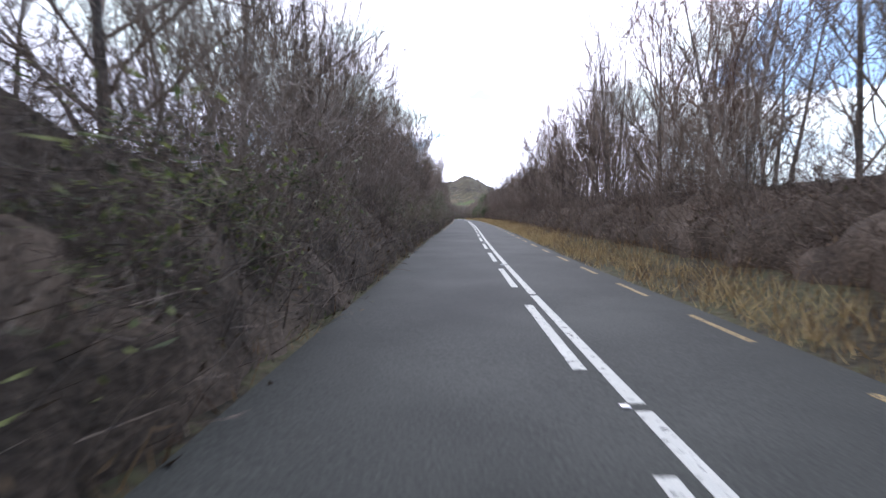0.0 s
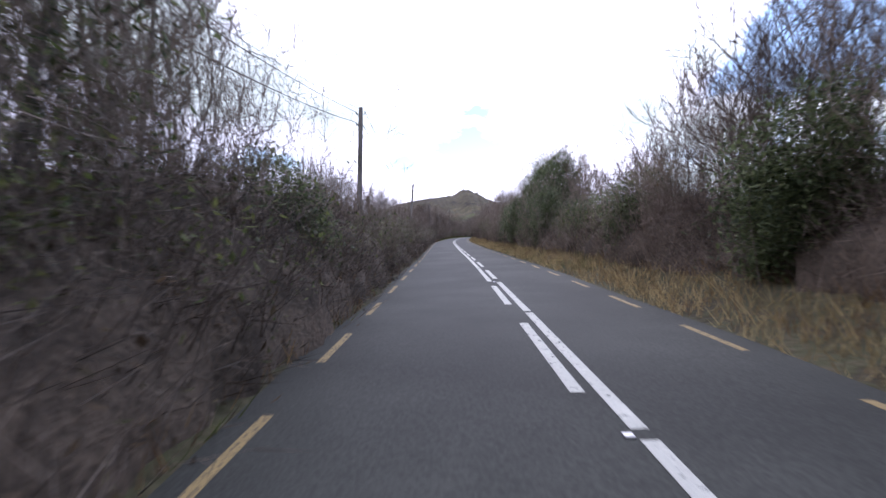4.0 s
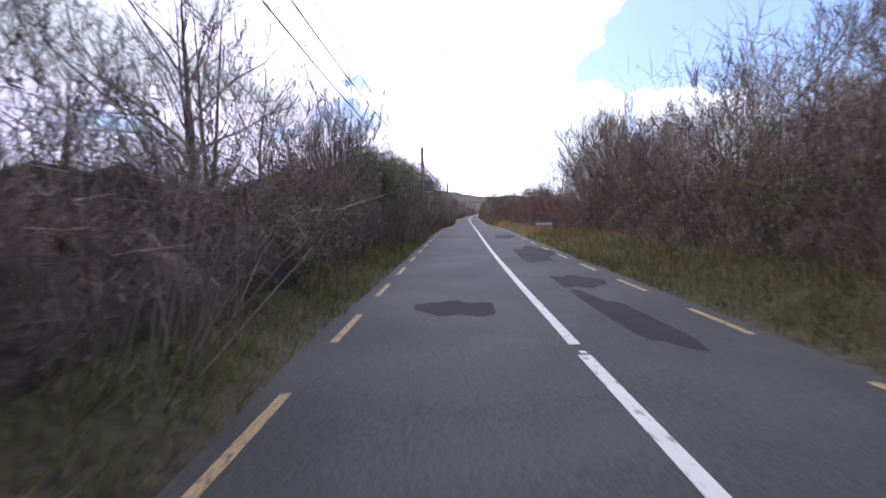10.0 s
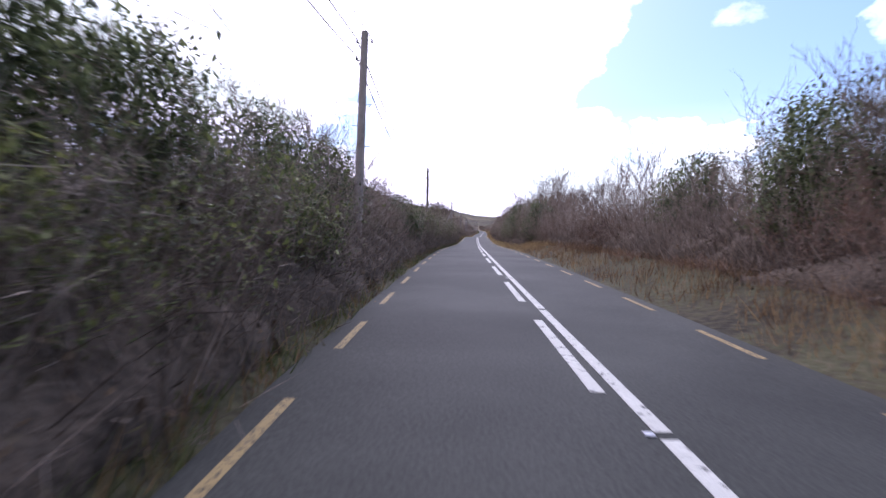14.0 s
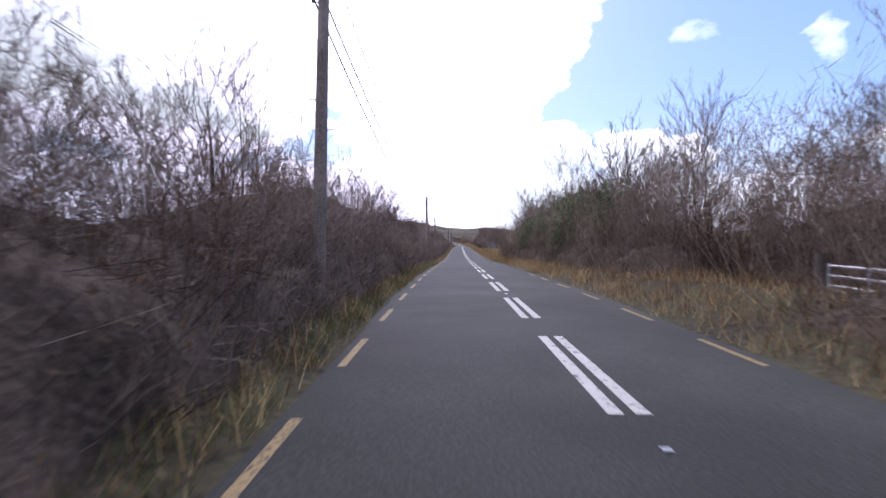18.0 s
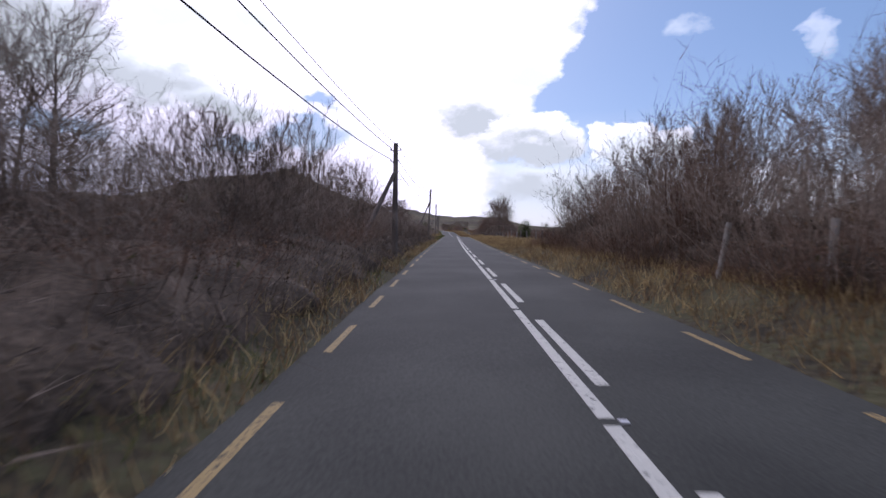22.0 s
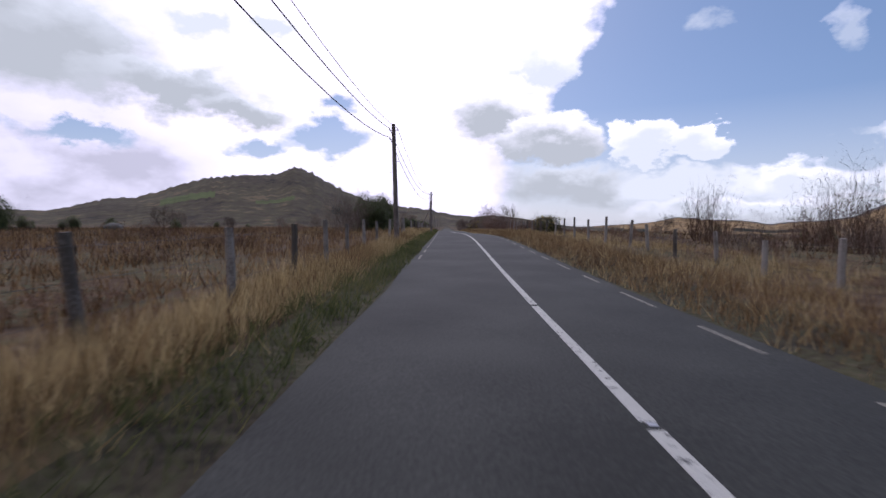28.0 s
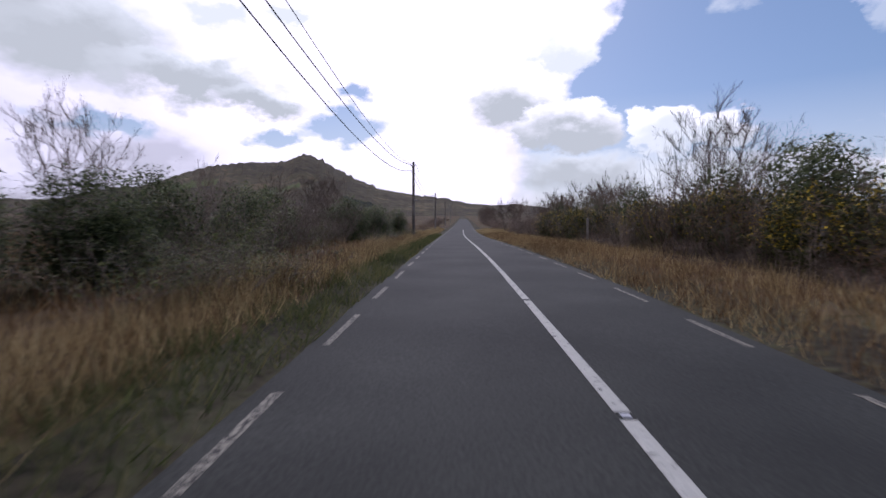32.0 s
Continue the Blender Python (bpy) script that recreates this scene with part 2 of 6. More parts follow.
for cu, cv, cw, ch, soft, body, top in CLOUDS:
    fit_to = W.new("ShaderNodeMapping")
    fit_to.vector_type = "TEXTURE"
    fit_to.inputs["Location"].default_value, fit_to.inputs["Scale"].default_value = (cu, cv, 0), (cw, ch, 1)
    WL.new(place.outputs[0], fit_to.inputs[0])
    dist = W.new("ShaderNodeVectorMath")
    dist.operation = "LENGTH"
    WL.new(fit_to.outputs[0], dist.inputs[0])
    mask = wmath("MULTIPLY", wmath("SUBTRACT", 1.0, dist.outputs["Value"]), 1 / soft, True)
    if soft > 0.55:
        mask = wmath("MULTIPLY", mask, 0.45)
    if body is None:
        skycol = wmix(mask, skycol, blue)
        continue
    lit = wmath("ADD", wmath("MULTIPLY", wmath("SUBTRACT", v, cv), 0.9 / ch), wmath("MULTIPLY", wmath("SUBTRACT", dist.outputs["Value"], 0.55), 0.8))
    skycol = wmix(mask, skycol, wmix(wmath("ADD", lit, 0.25, True), body, top))
bg = W.new("ShaderNodeBackground")
WL.new(skycol, bg.inputs[0])
bg.inputs[1].default_value = 1.0
wout = W.new("ShaderNodeOutputWorld")
WL.new(bg.outputs[0], wout.inputs[0])

sun = new("sun", bpy.data.lights.new("sun", "SUN"))
sun.data.energy, sun.data.angle, sun.data.color = 1.0, radians(9), (1.0, 0.93, 0.82)
sun.matrix_world = look((0, 0, 0), (-math.cos(SUN_EL) * math.sin(SUN_AZ), -math.cos(SUN_EL) * math.cos(SUN_AZ), -math.sin(SUN_EL)))


# ---------------------------------------------------------------- materials
def rgb(c):
    return (c[0], c[1], c[2], 1)


def material(name, colours, scale=3.0, rough=0.9, fine=40.0, bump=0.3, vary=0.0, spec=0.2, island=False, metal=0.0, depth=0.02):
    """Two scales of noise between the colours, with bump; vary: change of value from object to object or piece to piece."""
    m = bpy.data.materials.new(name)
    m.use_nodes = True
    n, l = m.node_tree.nodes, m.node_tree.links
    b = n["Principled BSDF"]
    b.inputs["Roughness"].default_value = rough
    b.inputs["Metallic"].default_value = metal
    b.inputs["Specular IOR Level"].default_value = spec
    geo = n.new("ShaderNodeNewGeometry")
    big = n.new("ShaderNodeTexNoise")
    big.inputs["Scale"].default_value, big.inputs["Detail"].default_value = scale, 4
    small = n.new("ShaderNodeTexNoise")
    small.inputs["Scale"].default_value, small.inputs["Detail"].default_value = fine, 3
    l.new(geo.outputs["Position"], big.inputs["Vector"])
    l.new(geo.outputs["Position"], small.inputs["Vector"])
    add = n.new("ShaderNodeMath")
    add.operation = "MULTIPLY_ADD"
    l.new(small.outputs[0], add.inputs[0])
    add.inputs[1].default_value = 0.5
    half = n.new("ShaderNodeMath")
    half.operation = "MULTIPLY_ADD"
    l.new(big.outputs[0], half.inputs[0])
    half.inputs[1].default_value, half.inputs[2].default_value = 0.5, 0.0
    l.new(half.outputs[0], add.inputs[2])
    value = add.outputs[0]
    if vary:
        who = geo.outputs["Random Per Island"]
        if not island:
            who = n.new("ShaderNodeObjectInfo").outputs["Random"]
        k = n.new("ShaderNodeMath")
        k.operation = "MULTIPLY_ADD"
        l.new(who, k.inputs[0])
        k.inputs[1].default_value, k.inputs[2].default_value = vary, -vary / 2
        s = n.new("ShaderNodeMath")
        l.new(value, s.inputs[0])
        l.new(k.outputs[0], s.inputs[1])
        value = s.outputs[0]
    r = n.new("ShaderNodeValToRGB")
    l.new(value, r.inputs[0])
    while len(r.color_ramp.elements) < len(colours):
        r.color_ramp.elements.new(0.5)
    for i, (e, c) in enumerate(zip(r.color_ramp.elements, colours)):
        e.position, e.color = 0.37 + 0.26 * i / max(1, len(colours) - 1), rgb(c)
    l.new(r.outputs[0], b.inputs["Base Color"])
    if bump:
        bp = n.new("ShaderNodeBump")
        bp.inputs["Strength"].default_value, bp.inputs["Distance"].default_value = bump, depth
        l.new(small.outputs[0], bp.inputs["Height"])
        l.new(bp.outputs[0], b.inputs["Normal"])
    return m


def worn(name, paint, under, amount=0.42, scale=14.0):
    """Paint on asphalt, worn through in specks."""
    m = material(name, [paint, tuple(0.8 * c for c in paint), paint], 2.0, 0.7, 60.0, 0.3)
    n, l = m.node_tree.nodes, m.node_tree.links
    b = n["Principled BSDF"]
    src = b.inputs["Base Color"].links[0].from_socket
    geo = n.new("ShaderNodeNewGeometry")
    t = n.new("ShaderNodeTexNoise")
    t.inputs["Scale"].default_value, t.inputs["Detail"].default_value = scale, 6
    l.new(geo.outputs["Position"], t.inputs["Vector"])
    r = n.new("ShaderNodeValToRGB")
    r.color_ramp.elements[0].position, r.color_ramp.elements[1].position = amount - 0.06, amount + 0.04
    l.new(t.outputs[0], r.inputs[0])
    mx = n.new("ShaderNodeMix")
    mx.data_type = "RGBA"
    l.new(r.outputs[0], mx.inputs[0])
    mx.inputs[6].default_value = rgb(under)
    l.new(src, mx.inputs[7])
    l.new(mx.outputs[2], b.inputs["Base Color"])
    return m


def see_through(m, share):
    """Thin leaves and stalks let part of the light pass."""
    n, l = m.node_tree.nodes, m.node_tree.links
    b = n["Principled BSDF"]
    t = n.new("ShaderNodeBsdfTranslucent")
    l.new(b.inputs["Base Color"].links[0].from_socket, t.inputs[0])
    mx = n.new("ShaderNodeMixShader")
    mx.inputs[0].default_value = share
    l.new(b.outputs[0], mx.inputs[1])
    l.new(t.outputs[0], mx.inputs[2])
    l.new(mx.outputs[0], n["Material Output"].inputs[0])


M = {}
M["asphalt"] = material("asphalt", [(0.0235, 0.0252, 0.0208), (0.0395, 0.042, 0.035), (0.06, 0.063, 0.053)], 0.45, 0.85, 34.0, 0.6, spec=0.3, depth=0.006)
M["patch"] = material("fresh_asphalt", [(0.017, 0.017, 0.016), (0.03, 0.03, 0.028)], 0.8, 0.9, 40.0, 0.5, spec=0.15, depth=0.006)
M["white"] = worn("white_paint", (0.58, 0.58, 0.51), (0.05, 0.05, 0.05), 0.37)
M["yellow"] = worn("yellow_paint", (0.37, 0.275, 0.12), (0.05, 0.047, 0.04), 0.44, 34.0)
M["paleyellow"] = worn("faded_edge_paint", (0.34, 0.32, 0.25), (0.05, 0.048, 0.042), 0.5, 30.0)
M["earth"] = material("earth", [(0.03, 0.027, 0.018), (0.06, 0.051, 0.031), (0.07, 0.07, 0.034), (0.10, 0.083, 0.05)], 0.5, 1.0, 7.0, 0.8, depth=0.08)
M["moor"] = material("moorland_turf", [(0.04, 0.026, 0.015), (0.085, 0.054, 0.029), (0.125, 0.086, 0.044), (0.08, 0.075, 0.034), (0.145, 0.105, 0.056)], 0.09, 1.0, 1.3, 1.0, depth=0.25)
M["grass"] = material("green_grass", [(0.055, 0.072, 0.026), (0.115, 0.14, 0.048), (0.205, 0.19, 0.08)], 0.4, 0.8, 5.0, 0, vary=0.35, island=True)
M["straw"] = material("dry_grass", [(0.18, 0.13, 0.06), (0.42, 0.305, 0.14), (0.62, 0.49, 0.25)], 0.16, 0.8, 5.0, 0, vary=0.4, island=True)
M["rust"] = material("rust_brown_grass", [(0.09, 0.05, 0.025), (0.19, 0.115, 0.055), (0.33, 0.225, 0.11)], 0.12, 0.85, 5.0, 0, vary=0.4, island=True)
M["twig"] = material("brown_twigs", [(0.115, 0.088, 0.068), (0.22, 0.172, 0.133), (0.33, 0.268, 0.21)], 0.8, 0.85, 6.0, 0, vary=0.3)
M["litter"] = material("dead_twigs", [(0.08, 0.061, 0.048), (0.17, 0.132, 0.103), (0.29, 0.232, 0.18)], 0.35, 0.9, 6.0, 0, vary=0.5, island=True)
M["redtwig"] = material("red_brown_twigs", [(0.10, 0.063, 0.044), (0.19, 0.12, 0.083), (0.28, 0.188, 0.135)], 0.8, 0.85, 6.0, 0, vary=0.3)
M["bark"] = material("grey_bark", [(0.05, 0.042, 0.035), (0.12, 0.105, 0.09), (0.20, 0.18, 0.15)], 2.0, 0.9, 25.0, 0.6, vary=0.2)
M["birch"] = material("birch_bark", [(0.08, 0.07, 0.06), (0.36, 0.33, 0.29), (0.58, 0.55, 0.50)], 3.0, 0.7, 9.0, 0.3, vary=0.2)
M["leaf"] = material("dark_evergreen_leaf", [(0.05, 0.065, 0.03), (0.11, 0.14, 0.06), (0.20, 0.23, 0.10)], 1.0, 0.6, 9.0, 0, vary=0.4, spec=0.25, island=True)
M["bramble"] = material("bramble_leaf", [(0.05, 0.06, 0.022), (0.11, 0.145, 0.045), (0.20, 0.22, 0.07)], 1.0, 0.6, 9.0, 0, vary=0.5, spec=0.3, island=True)
M["dead"] = material("dead_leaf", [(0.07, 0.038, 0.02), (0.165, 0.092, 0.046), (0.29, 0.17, 0.085)], 1.0, 0.85, 9.0, 0, vary=0.5, island=True)
M["mixleaf"] = material("leaf_litter", [(0.045, 0.032, 0.02), (0.095, 0.07, 0.044), (0.07, 0.08, 0.03), (0.18, 0.128, 0.078)], 0.25, 0.85, 3.0, 0, vary=0.5, island=True)
M["gorse"] = material("gorse_needles", [(0.025, 0.032, 0.012), (0.06, 0.07, 0.02), (0.10, 0.11, 0.03)], 1.0, 0.7, 9.0, 0, vary=0.4, island=True)
M["flower"] = material("gorse_flower", [(0.60, 0.40, 0.02), (0.80, 0.58, 0.03)], 1.0, 0.6, 9.0, 0, vary=0.3, island=True)
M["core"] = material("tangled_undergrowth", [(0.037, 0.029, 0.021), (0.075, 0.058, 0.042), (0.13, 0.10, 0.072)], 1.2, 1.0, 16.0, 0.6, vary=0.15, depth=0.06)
# leaf green darkened: the shade inside dense bushes is put into this colour
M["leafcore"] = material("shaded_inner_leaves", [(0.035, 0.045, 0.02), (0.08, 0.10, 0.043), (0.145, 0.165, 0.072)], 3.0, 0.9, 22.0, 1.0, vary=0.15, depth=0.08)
M["pole"] = material("weathered_pole_wood", [(0.13, 0.11, 0.095), (0.25, 0.22, 0.19), (0.36, 0.32, 0.28)], 1.5, 0.85, 30.0, 0.4, vary=0.2)
M["post"] = material("weathered_post_wood", [(0.10, 0.09, 0.075), (0.21, 0.19, 0.165), (0.33, 0.31, 0.275)], 3.0, 0.85, 35.0, 0.4, vary=0.3)
M["cable"] = material("black_cable", [(0.02, 0.02, 0.02), (0.04, 0.04, 0.04)], 1.0, 0.6, 5.0, 0)
M["steel"] = material("galvanised_steel", [(0.35, 0.36, 0.37), (0.52, 0.53, 0.54)], 3.0, 0.45, 30.0, 0.1, metal=0.8, spec=0.5)
M["stone"] = material("lichened_stone", [(0.035, 0.034, 0.028), (0.085, 0.08, 0.066), (0.17, 0.165, 0.14)], 3.0, 0.9, 16.0, 0.7, vary=0.35, depth=0.03)
M["signwhite"] = material("sign_white", [(0.62, 0.62, 0.60), (0.75, 0.75, 0.73)], 2.0, 0.5, 30.0, 0.05)
M["signred"] = material("sign_red", [(0.48, 0.27, 0.25), (0.62, 0.42, 0.40)], 2.0, 0.5, 30.0, 0.05)
M["signgrey"] = material("sign_back", [(0.22, 0.23, 0.24), (0.34, 0.35, 0.36)], 2.0, 0.5, 30.0, 0.05, metal=0.6)
M["ink"] = material("dark_lettering", [(0.03, 0.03, 0.035), (0.06, 0.06, 0.06)], 2.0, 0.6, 30.0, 0)
M["hill"] = material("moorland_hill", [(0.036, 0.03, 0.022), (0.072, 0.058, 0.037), (0.085, 0.078, 0.042), (0.16, 0.12, 0.066)], 0.0055, 1.0, 0.035, 0.6, depth=6.0)
# ochre grass of the far slopes, brightened so the colour carries the sunlight
M["hillgold"] = material("ochre_hill_grass", [(0.10, 0.07, 0.038), (0.30, 0.20, 0.085), (0.50, 0.35, 0.16)], 0.0035, 1.0, 0.03, 0.6, depth=6.0)
M["forest"] = material("distant_conifers", [(0.012, 0.016, 0.01), (0.03, 0.036, 0.02)], 0.05, 1.0, 0.3, 0.8, depth=5.0)
M["hillgrey"] = material("grey_rocky_hill", [(0.07, 0.07, 0.068), (0.13, 0.128, 0.12), (0.19, 0.175, 0.15)], 0.008, 1.0, 0.05, 0.6, depth=6.0)
M["heather"] = material("dark_heather", [(0.025, 0.018, 0.013), (0.06, 0.04, 0.028), (0.11, 0.075, 0.045)], 0.05, 0.95, 3.0, 0, vary=0.4, island=True)
M["fieldgreen"] = material("pasture_green", [(0.07, 0.09, 0.03), (0.12, 0.15, 0.05)], 0.02, 1.0, 0.3, 0.2)

for q in ("grass", "straw", "rust", "leaf", "bramble", "dead", "mixleaf"):
    see_through(M[q], 0.45)


# ---------------------------------------------------------------- mesh helpers
def mesh(name, v, f, mats, slots=None):
    me = bpy.data.meshes.new(name)
    me.from_pydata(np.asarray(v, float).tolist() if isinstance(v, np.ndarray) else v, [], f.tolist() if isinstance(f, np.ndarray) else f)
    for m in mats:
        me.materials.append(M[m])
    if slots is not None:
        me.polygons.foreach_set("material_index", np.asarray(slots, np.int32))
    me.update()
    return me


def part(name, v, f, mat, parent=None, label=""):
    ob = new(name, mesh(name, v, f, [mat] if isinstance(mat, str) else mat))
    if parent is not None:
        ob.parent = parent
    return tagged(ob, label)


def from_bm(name, bm, mat, parent=None, label=""):
    me = bpy.data.meshes.new(name)
    bm.to_mesh(me)
    bm.free()
    me.materials.append(M[mat])
    ob = new(name, me)
    if parent is not None:
        ob.parent = parent
    return tagged(ob, label)


class Bag:
    """Collects vertices and faces."""

    def __init__(self):
        self.v, self.f, self.n = [], [], 0

    def add(self, v, f):
        self.v.append(np.asarray(v, float))
        self.f += (np.asarray(f) + self.n).tolist()
        self.n += len(v)

    def verts(self):
        return np.concatenate(self.v) if self.v else np.zeros((0, 3))


def frame_of(d):
    d = d / np.maximum(np.linalg.norm(d, axis=1, keepdims=True), 1e-9)
    ref = np.where(np.abs(d[:, 2:3]) > 0.9, [[1.0, 0, 0]], [[0, 0, 1.0]])
    a = np.cross(d, ref)
    a /= np.maximum(np.linalg.norm(a, axis=1, keepdims=True), 1e-9)
    return a, np.cross(d, a)


def tubes(bag, p0, p1, r0, r1, k):
    """Open tapered tubes of k sides."""
    p0, p1 = np.asarray(p0, float), np.asarray(p1, float)
    if not len(p0):
        return
    r0, r1 = np.asarray(r0, float)[:, None, None], np.asarray(r1, float)[:, None, None]
    a, b = frame_of(p1 - p0)
    ang = np.arange(k) * 2 * math.pi / k
    ring = a[:, None] * np.cos(ang)[None, :, None] + b[:, None] * np.sin(ang)[None, :, None]
    v = np.concatenate([p0[:, None] + ring * r0, p1[:, None] + ring * r1], 1).reshape(-1, 3)
    i, j = np.arange(k), (np.arange(k) + 1) % k
    q = np.stack([i, j, j + k, i + k], 1)
    bag.add(v, (q[None] + (np.arange(len(p0)) * 2 * k)[:, None, None]).reshape(-1, 4))


def spikes(bag, p0, p1, r):
    """Thin three-sided twigs that end in a point."""
    p0, p1 = np.asarray(p0, float), np.asarray(p1, float)
    if not len(p0):
        return
    a, b = frame_of(p1 - p0)
    ang = np.arange(3) * 2 * math.pi / 3
    ring = a[:, None] * np.cos(ang)[None, :, None] + b[:, None] * np.sin(ang)[None, :, None]
    v = np.concatenate([p0[:, None] + ring * np.asarray(r, float)[:, None, None], p1[:, None]], 1).reshape(-1, 3)
    q = np.array([[0, 1, 3], [1, 2, 3], [2, 0, 3]])
    bag.add(v, (q[None] + (np.arange(len(p0)) * 4)[:, None, None]).reshape(-1, 3))


def slivers(bag, p0, p1, r):
    """The finest twigs, past counting: one narrow blade each."""
    p0, p1 = np.asarray(p0, float), np.asarray(p1, float)
    if not len(p0):
        return
    a, b = frame_of(p1 - p0)
    k = np.sin(np.arange(len(p0)) * 2.4)[:, None]
    w = (a * k + b * np.sqrt(1 - k * k)) * (np.zeros(len(p0)) + r)[:, None]
    bag.add(np.stack([p0 - w, p0 + w, p1], 1).reshape(-1, 3), np.arange(len(p0) * 3).reshape(-1, 3))


def leaves(bag, c, size, rng):
    """Small pointed leaves, folded along the midrib, lying any way."""
    n = len(c)
    d = rng.normal(size=(n, 3)) * [1, 1, 0.6]
    a, b = frame_of(d)
    d /= np.linalg.norm(d, axis=1, keepdims=True)
    s = (size * rng.uniform(0.6, 1.4, n))[:, None]
    v = np.stack([c - d * s, c + a * s * 0.42 + b * s * 0.15, c + d * s, c - a * s * 0.42 + b * s * 0.15], 1).reshape(-1, 3)
    q = np.array([[0, 1, 2], [0, 2, 3]])
    bag.add(v, (q[None] + (np.arange(n) * 4)[:, None, None]).reshape(-1, 3))


def box(bag, c, s, rz=0.0, tilt=0.0):
    """A block at c of size s, with slightly cut edges at the top."""
    x, y, z = s[0] / 2, s[1] / 2, s[2] / 2
    e = min(s) * 0.12
    v = np.array([[-x, -y, -z], [x, -y, -z], [x, y, -z], [-x, y, -z], [-x, -y, z - e], [x, -y, z - e], [x, y, z - e], [-x, y, z - e],
                  [-x + e, -y + e, z], [x - e, -y + e, z], [x - e, y - e, z], [-x + e, y - e, z]])
    m = np.array(Euler((tilt, 0, rz)).to_matrix())
    f = [[3, 2, 1, 0], [0, 1, 5, 4], [1, 2, 6, 5], [2, 3, 7, 6], [3, 0, 4, 7], [4, 5, 9, 8], [5, 6, 10, 9], [6, 7, 11, 10], [7, 4, 8, 11], [8, 9, 10, 11]]
    bag.v.append(v @ m.T + np.asarray(c, float))
    bag.f += [[i + bag.n for i in q] for q in f]
    bag.n += len(v)


def at(s, d, z=0.0, turn_deg=0.0, scale=(1, 1, 1)):
    return Matrix.LocRotScale(spot(s, d, z), Euler((0, 0, turn(s) + radians(turn_deg))), scale)


USED = set()


def put(ob, m):
    """The thing itself the first time, then copies of it."""
    if ob.name not in USED:
        USED.add(ob.name)
        ob.matrix_basis = m
        return ob
    k = ob.matrix_basis.to_scale()
    return copy_thing(ob, m @ Matrix.Diagonal((1 / k.x, 1 / k.y, 1 / k.z, 1)))


# ---------------------------------------------------------------- ground, road
D_LEFT = [-3000, -1800, -1100, -700, -450, -300, -200, -140, -100, -75, -58, -45, -36, -29, -24, -20, -17, -14.5, -12.5, -11, -9.7, -8.6, -7.7, -6.9, -6.2, -5.6, -5.0, -4.5, -4.0, -3.6, -3.3, -3.0, -2.75, -2.3]
D_RIGHT = [1.8, 2.25, 2.5, 2.8, 3.1, 3.5, 4.0, 4.5, 5.1, 5.8, 6.6, 7.5, 8.6, 9.8, 11.2, 13, 15, 17.5, 20.5, 24, 29, 36, 45, 58, 75, 100, 140, 200, 300, 450, 700, 1100, 1800, 3000]
d_st = np.array(D_LEFT + [-1.0, 0.5] + D_RIGHT)
s_st = np.concatenate([np.arange(-600, -30, 60), np.arange(-30, 940, 1.5), np.arange(940, 1200, 15), np.geomspace(1200, 4200, 18)])
S, D = np.meshgrid(s_st, d_st, indexing="ij")
gv = spots(S, D).reshape(-1, 3)
nd = len(d_st)
i = np.arange(len(s_st) - 1)[:, None] * nd + np.arange(nd - 1)[None]
gf = np.stack([i, i + 1, i + nd + 1, i + nd], -1).reshape(-1, 4)
ground = part("ground", gv, gf, "earth", None, "uneven brown moorland earth with thin grass beside the road")
ground.data.materials.append(M["moor"])
slot = np.zeros((len(s_st) - 1, nd - 1), np.int32)
slot[np.ix_(s_st[:-1] > 588, (d_st[:-1] < -3.6) | (d_st[:-1] > 3.4))] = 1
wave = 500 + 60 * np.sin(d_st[:-1] * 0.013) + 30 * np.sin(d_st[:-1] * 0.041 + 1)
slot[(s_st[:-1, None] > wave[None]) & ((d_st[:-1] < -60) | (d_st[:-1] > 12))[None]] = 1
ground.data.polygons.foreach_set("material_index", slot.ravel())
tagged(ground, category="ground", kind="structure")
ground.data.polygons.foreach_set("use_smooth", [True] * len(ground.data.polygons))

rng = np.random.default_rng(3)
s_rd = np.arange(-60, 1100, 1.5)
jl, jr = np.interp(s_rd, s_rd[::3], rng.normal(0, 0.05, len(s_rd[::3]))), np.interp(s_rd, s_rd[::3], rng.normal(0, 0.05, len(s_rd[::3])))
cols = [(-2.9 + jl, -0.12), (-2.84 + jl, 0.012), (-1.9 + 0 * jl, 0.03), (-0.6 + 0 * jl, 0.04), (0.7 + 0 * jl, 0.04), (1.7 + 0 * jl, 0.03), (2.33 + jr, 0.012), (2.4 + jr, -0.12)]
rv = []
for dd, zz in cols:
    x, y, z, h = line(s_rd)
    rv.append(np.stack([x + dd * np.cos(h), y - dd * np.sin(h), z + zz - 0.04], -1))
rv = np.stack(rv, 1).reshape(-1, 3)
i = np.arange(len(s_rd) - 1)[:, None] * 8 + np.arange(7)[None]
road = part("road", rv, np.stack([i, i + 1, i + 9, i + 8], -1).reshape(-1, 4), "asphalt", None, "narrow grey asphalt country road with white centre lines")
tagged(road, category="road", kind="structure")


def strip_mesh(name, length, width, mat, thick=0.004):
    b = Bag()
    x, y = width / 2, length / 2
    n = 4
    ys = np.linspace(-y, y, n + 1)
    v = [(sx * x * (0.97 if k % 2 else 1.0), yy, zz) for k, yy in enumerate(ys) for sx, zz in ((-1, 0), (-1, thick), (1, thick), (1, 0))]
    f = [[k * 4 + a, k * 4 + a + 1, k * 4 + a + 5, k * 4 + a + 4] for k in range(n) for a in range(3)]
    return mesh(name, v, f, [mat])


